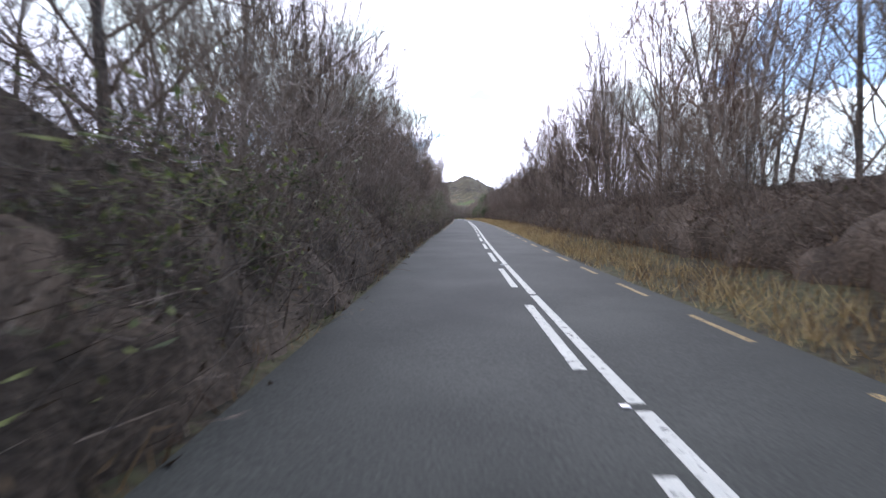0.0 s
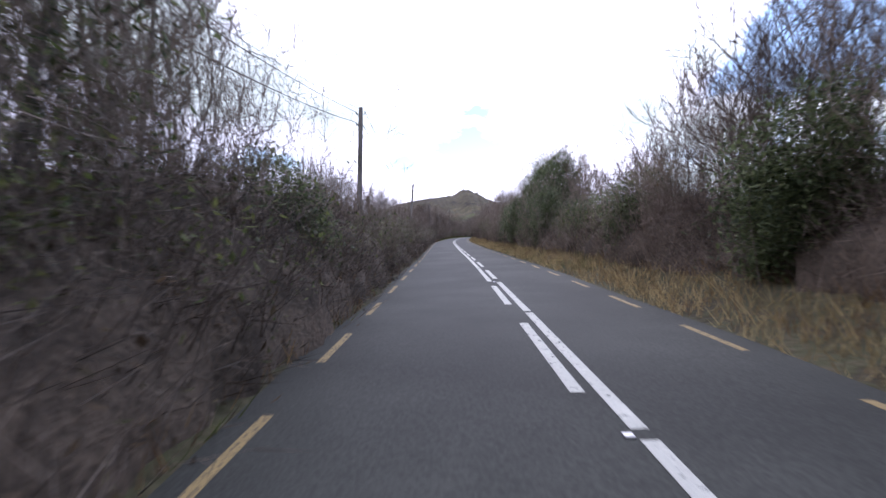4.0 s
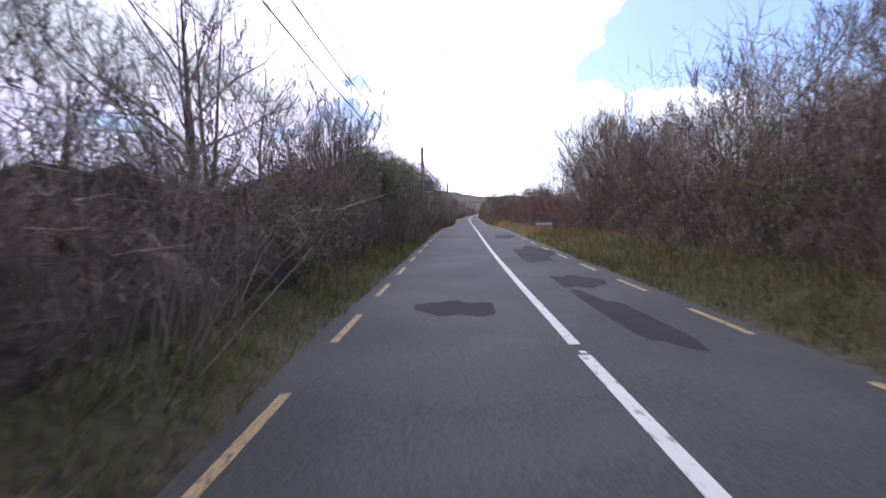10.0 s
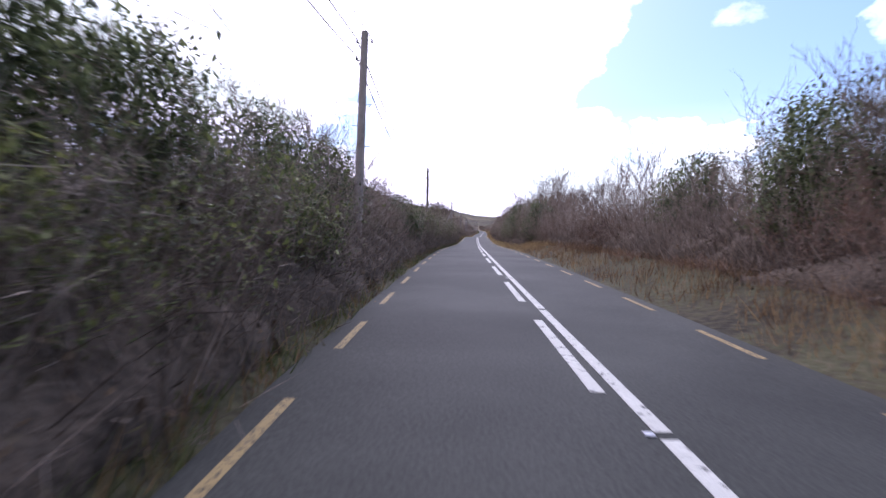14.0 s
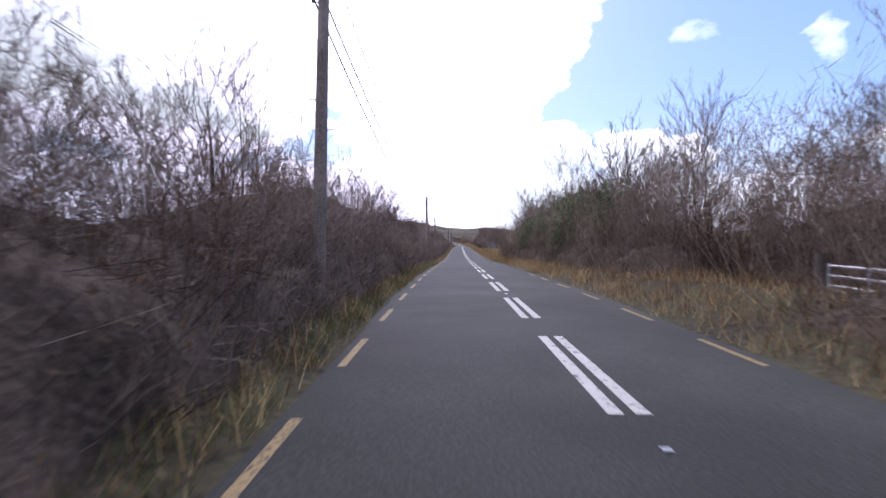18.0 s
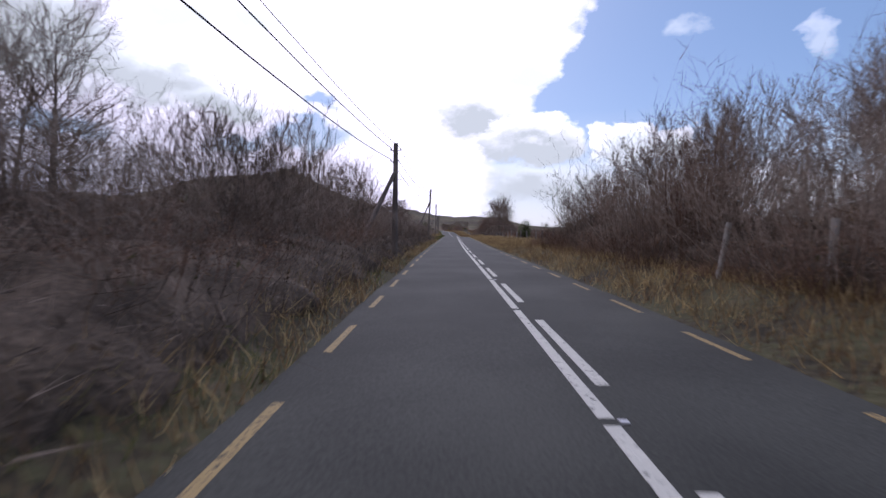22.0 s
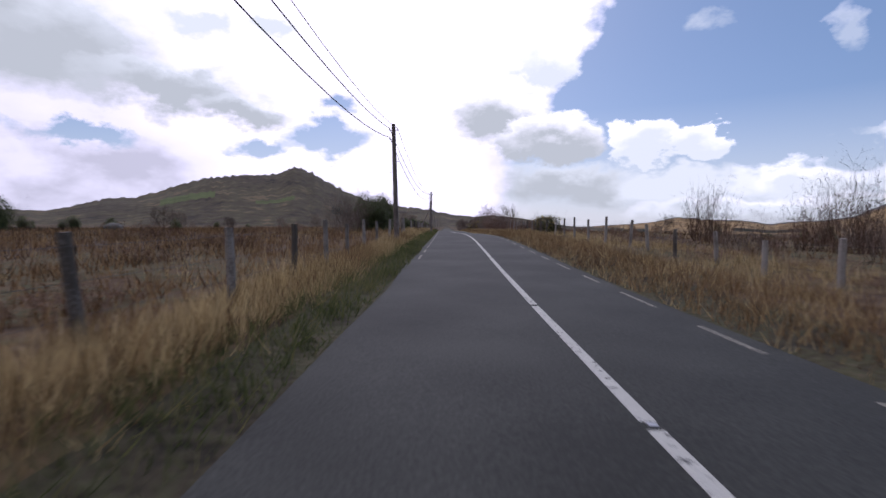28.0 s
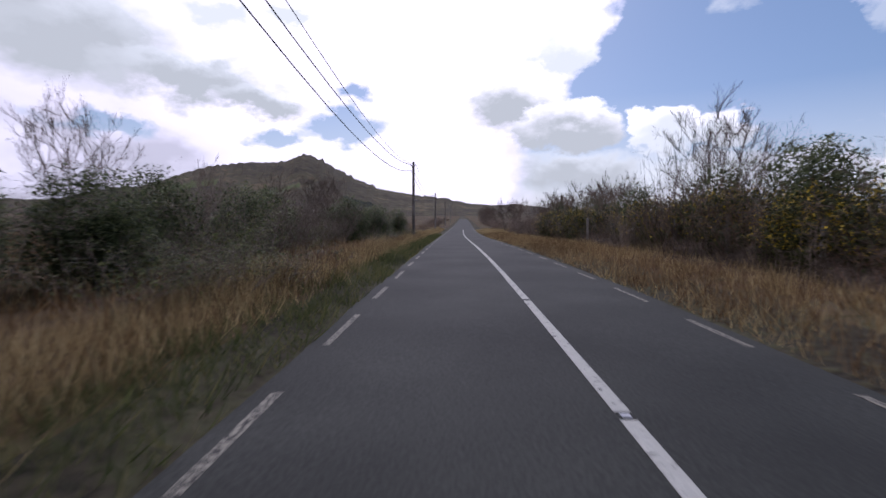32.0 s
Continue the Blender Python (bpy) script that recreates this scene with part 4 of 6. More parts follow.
KINDS["willow"] = [bush("willow_bush", "leafless willow bush with upright red-brown rods", 70 + k, 2.6, 3.2, 2.0, stems=70, twigs=8, leaf=0, twig="redtwig", core=0, up=2.4, whips=26) for k in range(2)]
KINDS["scrub"] = [bush("scrub_bush", "tangled leafless brown scrub at the roadside", 80 + k, 3.4, 2.6, 2.0, stems=55, twigs=8, leaf=90, leafmat="dead", core=0, leafsize=0.03, whips=16) for k in range(3)]
KINDS["bramble"] = [bush("bramble_thicket", "dense bramble thicket with some green leaves", 90 + k, 3.4, 2.1, 2.0, stems=45, twigs=8, leaf=2600, leafmat="bramble", core=0, leafsize=0.045) for k in range(2)]
KINDS["evergreen"] = [bush("evergreen_bush", "dense dark evergreen bush with glossy leaves", 100 + k, 2.9, 3.2, 2.4, stems=12, twigs=6, leaf=11000, leafmat="leaf", core=0.72, leafsize=0.062) for k in range(2)]
KINDS["bracken"] = [bush("bracken_clump", "red-brown winter scrub and dead bracken", 110 + k, 3.3, 2.0, 2.0, stems=55, twigs=8, leaf=420, leafmat="dead", twig="redtwig", core=0, leafsize=0.036, whips=12) for k in range(2)]
KINDS["heath"] = [bush("heather_clump", "low dark heather and dead bracken clump", 120 + k, 2.2, 0.85, 1.6, stems=50, twigs=7, leaf=420, leafmat="dead", twig="redtwig", core=0, leafsize=0.035) for k in range(2)]
KINDS["gorse"] = [bush("gorse_bush", "dark green gorse bush with yellow flowers", 130 + k, 2.6, 1.9, 2.0, stems=36, twigs=6, leaf=7500, leafmat="gorse", core=0.72, leafsize=0.042, flowers=2200) for k in range(2)]
KINDS["holly"] = [bush("evergreen_tree", "tall dense dark evergreen tree with glossy leaves", 150 + k, 4.2, 5.6, 3.6, stems=14, twigs=8, leaf=18000, leafmat="leaf", core=0.78, leafsize=0.06, category="tree") for k in range(2)]
KINDS["laurel"] = [bush("laurel_bush", "broad-leaved green bush crowding the roadside", 160 + k, 3.1, 2.2, 1.9, stems=20, twigs=6, leaf=6500, leafmat="bramble", core=0.6, leafsize=0.055) for k in range(2)]
KINDS["conifer"] = [bush("young_conifer", "small dark conifer, narrow towards its tip", 140, 1.7, 3.2, 1.7, stems=26, twigs=16, leaf=2600, leafmat="leaf", core=0.6, leafsize=0.05, up=3.0, category="tree")]

pick = random.Random(5)


def plant(kinds, side, s0, s1, step, d, size=(0.85, 1.15), tall=(0.85, 1.15), loose=0.5, dspread=0.4):
    """A row of plants along one side of the road (side -1 left, 1 right), d metres from the centre line."""
    s = s0
    while s < s1:
        k = pick.choice(KINDS[pick.choice(kinds)])
        w = pick.uniform(*size)
        h = w * pick.uniform(*tall)
        dd = side * (d + pick.uniform(-dspread, dspread))
        put(k, at(s, dd, -0.06, pick.uniform(0, 360) if k["category"] == "tree" else pick.choice((0, 180)) + 90 + pick.uniform(-25, 25), (w, w, h)))
        s += step * pick.uniform(1 - loose, 1 + loose)


def thicket(name, label, mat, seed, spans):
    """Rods and twigs past counting: rows of side, s0, s1, d0, d1, height, stems a metre."""
    r = np.random.default_rng(seed)
    bag = Bag()
    for side, s0, s1, d0, d1, h, per in spans:
        n = int((s1 - s0) * per)
        stools = max(3, n // 8)
        cs, cd = r.uniform(s0, s1, stools), r.uniform(d0, d1, stools)
        who = r.integers(0, stools, n)
        fan = r.normal(0, 1, (n, 2))
        s, d = cs[who] + fan[:, 0] * 0.22, side * np.clip(cd[who] + fan[:, 1] * 0.2, d0, d1 + 0.3)
        k = (np.abs(d) - d0) / (d1 - d0)
        hh = h * r.uniform(0.55, 1.06, n) * (0.84 + 0.22 * np.sin(cs[who] * 0.55 + seed) * np.sin(cs[who] * 0.21 + 1)) * (0.6 + 0.4 * np.clip(k * 1.8, 0, 1))
        p = spots(s, d, -0.05)
        lean = np.concatenate([fan * 0.13, np.zeros((n, 1))], 1) + r.normal(0, 0.07, (n, 3)) * [1, 1, 0]
        q = p + (lean + [0, 0, 1]) * hh[:, None] * 0.5
        e = q + (lean * 1.5 + r.normal(0, 0.09, (n, 3)) * [1, 1, 0] + [0, 0, 1]) * hh[:, None] * 0.5
        rad = 0.005 + 0.0013 * hh
        tubes(bag, p, q, rad, rad * 0.6, 3)
        spikes(bag, q, e, rad * 0.6)
        for m in range(20):
            u = r.uniform(0.05, 1.0, n)[:, None] ** 0.7
            c = np.where(u < 0.5, p + (q - p) * u * 2, q + (e - q) * (u * 2 - 1))
            g = r.normal(0, 0.55, (n, 3)) + [0, 0, 0.75]
            g /= np.linalg.norm(g, axis=1, keepdims=True)
            t = c + g * (np.minimum(hh, 5) * r.uniform(0.1, 0.27, n))[:, None]
            slivers(bag, c, t, 0.0042 + 0.0004 * hh)
            for w in range(2):
                c2 = c + (t - c) * r.uniform(0.25, 0.9, n)[:, None]
                g2 = g + r.normal(0, 0.6, (n, 3))
                g2 /= np.linalg.norm(g2, axis=1, keepdims=True)
                slivers(bag, c2, c2 + g2 * (np.minimum(hh, 5) * r.uniform(0.06, 0.16, n))[:, None], 0.0046)
    return tagged(part(name, bag.verts(), bag.f, mat, None, label), category="thicket", kind="stuff")


def undergrowth(name, label, seed, spans):
    """The dense foot of the hedge: an uneven bank of dead stems, with twigs and leaves all over it; rows of side, s0, s1, d0, d1, height."""
    r = np.random.default_rng(seed)
    bag, twigs, litter = Bag(), Bag(), Bag()
    for side, s0, s1, d0, d1, h in spans:
        s0, s1 = s0 - 0.8, s1 + 0.8
        ss = np.arange(s0, s1 + 0.01, 0.4)
        a = np.linspace(0, math.pi, 11)
        A, Sg = np.meshgrid(a, ss)
        wob = 1 + 0.2 * np.sin(Sg * 1.3 + seed + A * 2) * np.sin(Sg * 0.47 + 2 * A) + 0.15 * np.sin(Sg * 2.9 + 3 * A) + r.normal(0, 0.07, Sg.shape)
        end = np.clip(np.minimum(Sg - s0, s1 - Sg) / 2.5, 0.02, 1) ** 0.8
        mid, half = (d0 + d1) / 2, (d1 - d0) / 2
        Dg = side * (mid - half * np.cos(A) * (0.85 + 0.15 * wob) + r.normal(0, 0.08, Sg.shape))
        v = spots(Sg + r.normal(0, 0.1, Sg.shape), Dg, 0) + np.stack([0 * Sg, 0 * Sg, 0.54 * h * np.sin(A) ** 0.8 * wob * end - 0.12], -1)
        i = np.arange(len(ss) - 1)[:, None] * 11 + np.arange(10)[None]
        bag.add(v.reshape(-1, 3), np.stack([i, i + 1, i + 12, i + 11], -1).reshape(-1, 4))
        near = s1 > 0 and d0 < 7
        n = int((s1 - s0) * (1.6 + h) * (64 if near else 22))
        row, col = r.uniform(0, len(ss) - 1.01, n), np.where(r.uniform(size=n) < 0.45, r.uniform(0, 4.5, n), r.uniform(1, 8.6, n))
        i0, j0 = row.astype(int), col.astype(int)
        fu, fv = (row - i0)[:, None], (col - j0)[:, None]
        p = (v[i0, j0] * (1 - fu) + v[i0 + 1, j0] * fu) * (1 - fv) + (v[i0, j0 + 1] * (1 - fu) + v[i0 + 1, j0 + 1] * fu) * fv
        x, y, z, hd = line(s0 + row * 0.4)
        out = np.stack([-side * np.cos(hd), side * np.sin(hd), 0 * hd], -1)
        k = n * 7 // 10
        g = out * r.uniform(-0.1, 0.7, (n, 1)) + r.normal(0, 0.42, (n, 3)) + [0, 0, 0.75]
        g /= np.linalg.norm(g, axis=1, keepdims=True)
        tip = p[:k] + g[:k] * (r.uniform(0.2, 0.8, k) * min(1.1, 0.55 + 0.25 * h) * (1 + 0.9 * (col[:k] > 3)))[:, None]
        slivers(twigs, p[:k] - g[:k] * 0.1, tip, r.uniform(0.004, 0.008, k))
        for w in range(2):
            c = p[:k] + (tip - p[:k]) * r.uniform(0.2, 0.9, (k, 1))
            g2 = g[:k] + r.normal(0, 0.6, (k, 3))
            slivers(twigs, c, c + g2 * r.uniform(0.1, 0.35, (k, 1)), 0.005)
        # loose shoots that stand up along the top
        m = int((s1 - s0) * (90 if near else 40))
        row, col = r.integers(0, len(ss), m), r.integers(3, 9, m)
        b = v[row, col] + r.normal(0, 0.15, (m, 3)) - [0, 0, 0.15]
        up = r.normal(0, 0.28, (m, 3)) + [0, 0, 1]
        e = b + up * (r.uniform(0.35, 1.15, m) * min(1.25, 0.45 + 0.3 * h))[:, None]
        slivers(twigs, b, e, 0.005)
        for w in range(3):
            c = b + (e - b) * r.uniform(0.3, 0.95, (m, 1))
            slivers(twigs, c, c + (up * 0.7 + r.normal(0, 0.5, (m, 3))) * r.uniform(0.12, 0.4, (m, 1)), 0.004)
        c = p[k:] + out[k:] * r.uniform(-0.05, 0.3, (n - k, 1)) + r.normal(0, 0.1, (n - k, 3))
        leaves(litter, c, 0.06, r)
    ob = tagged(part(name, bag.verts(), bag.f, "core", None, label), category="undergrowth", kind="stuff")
    ob.data.polygons.foreach_set("use_smooth", [True] * len(bag.f))
    tagged(part("twig_litter", twigs.verts(), twigs.f, "litter", ob), kind="stuff")
    tagged(part("leaf_litter", litter.verts(), litter.f, "mixleaf", ob), kind="stuff")
    return ob


L, R_ = -1, 1
thicket("brown_thicket", "dense leafless brown thicket along the roadside", "twig", 1, [
    (L, -12, 60, 3.6, 8.5, 9.0, 15), (L, 60, 112, 3.6, 8.5, 8.2, 15), (L, 112, 155, 3.6, 8, 4.4, 10), (L, 155, 171, 3.6, 8, 3.2, 10), (L, 171, 195, 3.6, 8.8, 7.2, 14), (L, 195, 222, 4.1, 8.8, 7.2, 13), (L, 222, 262, 4.1, 8.8, 6.6, 8), (L, 262, 270, 3.8, 8, 5.6, 12), (L, 270, 292, 4.6, 8, 3.0, 12), (L, 292, 300, 3.6, 8, 4.8, 11),
    (L, 300, 362, 3.6, 8, 4.7, 11), (L, 362, 405, 3.6, 7.5, 3.3, 12), (L, 405, 416, 4.0, 9, 1.9, 14), (L, 416, 456, 4.0, 9, 4.8, 15), (L, 456, 470, 4.0, 9, 2.2, 16), (L, 470, 500, 3.7, 13, 2.2, 26), (L, 500, 592, 4.0, 13, 3.6, 26),
    (R_, -12, 62, 4.6, 10, 7.0, 15), (R_, 62, 106, 4.6, 9.5, 6.4, 14), (R_, 106, 140, 3.6, 8, 5.4, 10), (R_, 140, 195, 3.6, 8.5, 6.2, 13), (R_, 195, 212, 8.5, 13, 4.8, 20), (R_, 226, 246, 12, 16, 2.8, 20), (R_, 222, 246, 16, 24, 5.6, 18), (R_, 243, 265, 4.2, 9, 6.2, 15), (R_, 246, 266, 9, 20, 6.4, 26), (R_, 265, 280, 9, 14, 3.4, 9),
    (R_, 345, 375, 4.4, 9, 4.2, 15), (R_, 375, 400, 3.5, 8.5, 5.8, 18), (R_, 400, 438, 3.4, 9, 5.2, 20), (R_, 436, 446, 5.4, 10, 4.6, 16), (R_, 445, 489, 3.8, 9, 5.0, 22), (R_, 500, 545, 16, 27, 3.4, 22), (R_, 535, 555, 4.6, 9.5, 5.0, 22), (R_, 775, 830, 5.5, 9, 2.6, 10)])
thicket("red_brown_thicket", "leafless red-brown rods of willow and bracken by the road", "redtwig", 2, [
    (R_, 266, 277, 6.4, 10, 2.4, 10), (R_, 277, 345, 4.8, 9.5, 3.4, 14), (R_, 606, 612, 6.0, 10, 2.6, 18), (R_, 612, 641, 4.6, 10, 4.1, 18), (R_, 642, 661, 4.8, 9.5, 2.1, 16), (R_, 490, 545, 7.5, 20, 1.4, 8), (R_, 573, 612, 8, 24, 1.0, 9), (R_, 661, 784, 8, 20, 1.0, 8), (L, 592, 800, 12, 26, 0.6, 6)])
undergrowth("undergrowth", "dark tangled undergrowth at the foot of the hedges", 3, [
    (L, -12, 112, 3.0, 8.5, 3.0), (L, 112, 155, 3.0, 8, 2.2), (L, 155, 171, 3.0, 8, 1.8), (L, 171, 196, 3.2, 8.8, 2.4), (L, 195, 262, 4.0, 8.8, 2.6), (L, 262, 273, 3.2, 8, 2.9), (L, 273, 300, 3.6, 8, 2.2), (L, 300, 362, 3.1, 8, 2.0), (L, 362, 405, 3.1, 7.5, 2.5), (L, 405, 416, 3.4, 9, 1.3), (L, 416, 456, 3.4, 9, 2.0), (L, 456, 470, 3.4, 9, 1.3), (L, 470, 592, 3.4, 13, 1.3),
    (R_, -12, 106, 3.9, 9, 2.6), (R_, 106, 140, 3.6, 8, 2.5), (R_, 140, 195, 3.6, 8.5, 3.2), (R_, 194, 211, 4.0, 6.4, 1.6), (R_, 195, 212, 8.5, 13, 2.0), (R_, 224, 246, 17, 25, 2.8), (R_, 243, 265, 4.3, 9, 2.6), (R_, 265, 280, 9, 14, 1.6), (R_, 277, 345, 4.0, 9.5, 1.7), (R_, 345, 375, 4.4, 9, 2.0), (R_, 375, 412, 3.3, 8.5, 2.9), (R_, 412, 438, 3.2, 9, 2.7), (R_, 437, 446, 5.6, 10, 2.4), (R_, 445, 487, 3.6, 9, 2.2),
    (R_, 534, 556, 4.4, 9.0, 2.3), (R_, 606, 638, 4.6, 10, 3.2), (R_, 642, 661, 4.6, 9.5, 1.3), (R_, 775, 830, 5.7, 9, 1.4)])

# left side, from the start
plant(["brush"], L, -4, 110, 3.9, 5.6, (0.95, 1.15), (0.95, 1.15), dspread=0.8)
plant(["brush"], L, 112, 170, 4.0, 5.8, (0.6, 0.75), dspread=0.8)
plant(["brush"], L, 171, 224, 4.0, 5.9, (0.9, 1.1), dspread=0.8)
plant(["brush"], L, 224, 262, 9.0, 6.2, (0.6, 0.75), dspread=0.8)
plant(["brush"], L, 262, 300, 4.0, 5.9, (0.8, 1.0), dspread=0.8)
plant(["brush"], L, 300, 362, 4.5, 6.2, (0.65, 0.85), dspread=0.8)
plant(["brush"], L, 366, 404, 6.0, 7.0, (0.5, 0.6), dspread=0.8)
plant(["brush"], L, 418, 455, 4.2, 6.6, (0.7, 0.85), dspread=1.0)
plant(["brush"], L, 474, 592, 5.6, 9.5, (0.5, 0.7), dspread=2.5)
plant(["scrub", "bramble", "evergreen", "bramble"], L, 2, 112, 3.4, 4.1, (0.8, 1.0), (0.9, 1.2))
plant(["tall", "tall", "ivytree"], L, -2, 106, 4.2, 5.8, (0.95, 1.1), (1.0, 1.2), dspread=0.9)
plant(["tall"], L, 0, 110, 9.0, 9.5, (0.95, 1.15), dspread=1.5)
plant(["scrub", "bramble", "scrub"], L, 112, 200, 3.6, 4.3, (0.8, 1.0), (0.85, 1.1))
plant(["tall", "round"], L, 112, 152, 5.5, 6.8, (0.5, 0.62), dspread=0.8)
plant(["tall"], L, 155, 170, 4.5, 7.0, (0.5, 0.6), dspread=1.0)
plant(["tall", "round"], L, 171, 184, 2.4, 7.4, (0.8, 0.95), dspread=1.2)
plant(["tall", "tall", "round"], L, 184, 300, 3.3, 6.2, (0.7, 0.85), dspread=0.8)
plant(["tall"], L, 184, 300, 7.5, 10, (0.75, 0.9), dspread=1.5)
plant(["scrub", "scrub", "bramble"], L, 200, 300, 3.6, 4.3, (0.85, 1.05), (0.9, 1.15))
plant(["holly"], L, 261, 283, 3.0, 5.0, (0.7, 0.85), (0.85, 1.0), dspread=0.3)
plant(["holly"], L, 267, 282, 3.2, 6.4, (0.78, 0.92), (0.9, 1.05), dspread=0.6)
plant(["evergreen", "bramble"], L, 282, 300, 3.0, 4.9, (0.9, 1.1), (1.0, 1.2))
plant(["tall", "round"], L, 290, 306, 2.6, 7.5, (0.75, 0.9), dspread=1.2)
plant(["bramble", "scrub", "bramble", "evergreen"], L, 300, 362, 3.2, 4.4, (0.75, 0.95), (0.85, 1.1))
plant(["tall", "round"], L, 306, 338, 2.3, 6.8, (0.85, 1.0), (0.95, 1.1), dspread=1.1)
plant(["tall", "round"], L, 340, 354, 4.2, 7.0, (0.5, 0.6), dspread=0.9)
plant(["laurel", "bramble"], L, 312, 345, 1.9, 4.1, (0.75, 1.0), (0.85, 1.15), dspread=0.3)
plant(["laurel", "bramble", "laurel"], L, 362, 403, 2.0, 4.4, (0.85, 1.1), (0.85, 1.15), dspread=0.4)
plant(["evergreen"], L, 316, 334, 6.5, 4.2, (0.75, 0.95), (0.85, 1.0), dspread=0.2)
plant(["evergreen"], L, 340, 352, 3.2, 5.6, (1.0, 1.15), (0.95, 1.1))
plant(["evergreen", "bramble"], L, 368, 404, 3.0, 4.5, (0.7, 0.85), (0.75, 0.9))
plant(["bramble"], L, 362, 403, 2.2, 4.3, (0.9, 1.1), (1.0, 1.25))
plant(["bramble"], L, 364, 402, 2.4, 5.8, (1.05, 1.2), (1.05, 1.2), dspread=0.7)
plant(["tall"], L, 364, 398, 7.0, 9.5, (0.5, 0.62), dspread=1.0)
plant(["heath", "bracken"], L, 405, 416, 2.4, 4.6, (0.6, 0.8), (0.6, 0.8))
plant(["round"], L, 413.5, 414, 4, 6.4, (1.0, 1.05), (1.0, 1.1), dspread=0.1)
plant(["scrub", "bracken"], L, 417, 455, 3.0, 4.8, (0.75, 0.95), (0.85, 1.1))
plant(["heath", "bracken"], L, 456, 472, 2.4, 5.2, (0.6, 0.75), (0.6, 0.8))
plant(["round"], L, 483, 484, 4, 14.4, (1.45, 1.5), dspread=0.1)
plant(["round", "tall"], L, 418, 455, 3.2, 7.2, (0.6, 0.75), dspread=1.2)
plant(["scrub", "bracken", "heath"], L, 470, 592, 3.4, 5.0, (0.65, 0.85), (0.7, 0.9))
plant(["tall", "round"], L, 496, 514, 1.7, 14.5, (0.95, 1.1), (1.0, 1.15), dspread=3.0)
plant(["bracken", "scrub"], L, 474, 592, 3.0, 8.0, (0.8, 1.0), (0.85, 1.1), dspread=2.0)
plant(["round", "tall", "round"], L, 498, 590, 4.4, 11, (0.75, 0.95), dspread=2.2)
plant(["round", "brush"], L, 540, 590, 3.6, 7.2, (0.6, 0.8), dspread=1.2)
plant(["heath"], L, 596, 705, 5.0, 9, (0.7, 1.1), (0.5, 0.9), dspread=2.5)
plant(["heath"], L, 596, 800, 6.0, 17, (0.8, 1.5), (0.5, 0.9), dspread=6)
plant(["scrub"], L, 710, 716, 1.8, 9.2, (0.95, 1.1), (1.0, 1.15), dspread=0.8)
plant(["evergreen"], L, 714, 724, 1.8, 8.6, (0.95, 1.15), (0.95, 1.1), dspread=1.0)
plant(["evergreen", "scrub", "evergreen", "bramble"], L, 771.5, 812, 1.6, 7.2, (0.75, 0.95), (0.75, 0.95), dspread=1.3)
plant(["evergreen", "brush", "scrub"], L, 772, 806, 2.6, 10.0, (0.6, 0.85), (0.85, 1.05), dspread=1.2)
plant(["heath", "bramble"], L, 774, 812, 2.2, 4.9, (0.6, 0.75), (0.5, 0.7), dspread=0.4)
plant(["heath", "scrub"], L, 815, 930, 6.0, 7.5, (0.7, 1.0), (0.6, 0.9), dspread=1.5)
plant(["evergreen"], L, 690, 691, 5, 22, (0.75, 0.8), dspread=0.1)

# rough bushes out on the moor
plant(["round", "evergreen", "scrub"], L, 640, 960, 9.0, 75, (0.8, 1.3), dspread=35)
plant(["brush", "evergreen", "scrub"], L, 700, 1000, 12.0, 130, (1.0, 1.5), dspread=40)
plant(["round", "scrub", "evergreen"], R_, 600, 960, 9.0, 60, (0.8, 1.2), dspread=25)
plant(["brush", "evergreen", "scrub"], R_, 620, 1000, 11.0, 120, (1.0, 1.5), dspread=40)

# right side, from the start
plant(["scrub", "bracken", "bracken"], R_, 588, 700, 3.2, 14, (0.65, 0.9), (0.7, 0.95), dspread=4)
plant(["round"], R_, 612, 650, 6.0, 24, (0.55, 0.7), dspread=2)
plant(["bracken", "scrub", "bracken", "heath"], R_, 742, 786, 1.7, 7.2, (0.95, 1.25), (0.9, 1.1), dspread=1.1)
plant(["brush"], R_, -4, 62, 3.4, 6.0, (0.95, 1.15), (0.95, 1.15), dspread=0.9)
plant(["brush"], R_, 62, 108, 3.5, 6.2, (1.0, 1.2), dspread=0.9)
plant(["brush"], R_, 106, 140, 4.2, 6.2, (0.75, 0.9), dspread=0.9)
plant(["brush"], R_, 140, 195, 3.7, 5.9, (0.85, 1.05), dspread=0.8)
plant(["brush"], R_, 196, 212, 3.9, 10.0, (0.6, 0.75), dspread=1.2)
plant(["brush"], R_, 245, 266, 3.5, 6.6, (0.9, 1.1), dspread=0.8)
plant(["brush"], R_, 280, 345, 4.2, 9.5, (0.6, 0.78), dspread=1.5)
plant(["evergreen", "brush", "scrub"], R_, 282, 345, 4.0, 14.0, (0.85, 1.1), (0.95, 1.15), dspread=2.0)
plant(["brush"], R_, 345, 375, 4.5, 6.8, (0.65, 0.8), dspread=0.9)
plant(["brush"], R_, 375, 438, 3.7, 6.2, (0.85, 1.05), dspread=0.9)
plant(["brush"], R_, 446, 488, 3.7, 6.4, (0.8, 1.0), dspread=0.9)
plant(["brush"], R_, 536, 555, 3.7, 6.6, (0.75, 0.95), dspread=0.9)
plant(["brush"], R_, 613, 640, 3.3, 7.0, (0.65, 0.85), dspread=1.3)
plant(["scrub", "bracken"], R_, 2, 104, 3.8, 5.4, (0.7, 0.95), (0.75, 1.0))
plant(["tall", "birch"], R_, 0, 62, 3.6, 7.0, (1.0, 1.15), (1.15, 1.35), dspread=1.0)
plant(["tall", "birch"], R_, 6, 66, 6.5, 10, (1.15, 1.3), (1.1, 1.3), dspread=1.6)
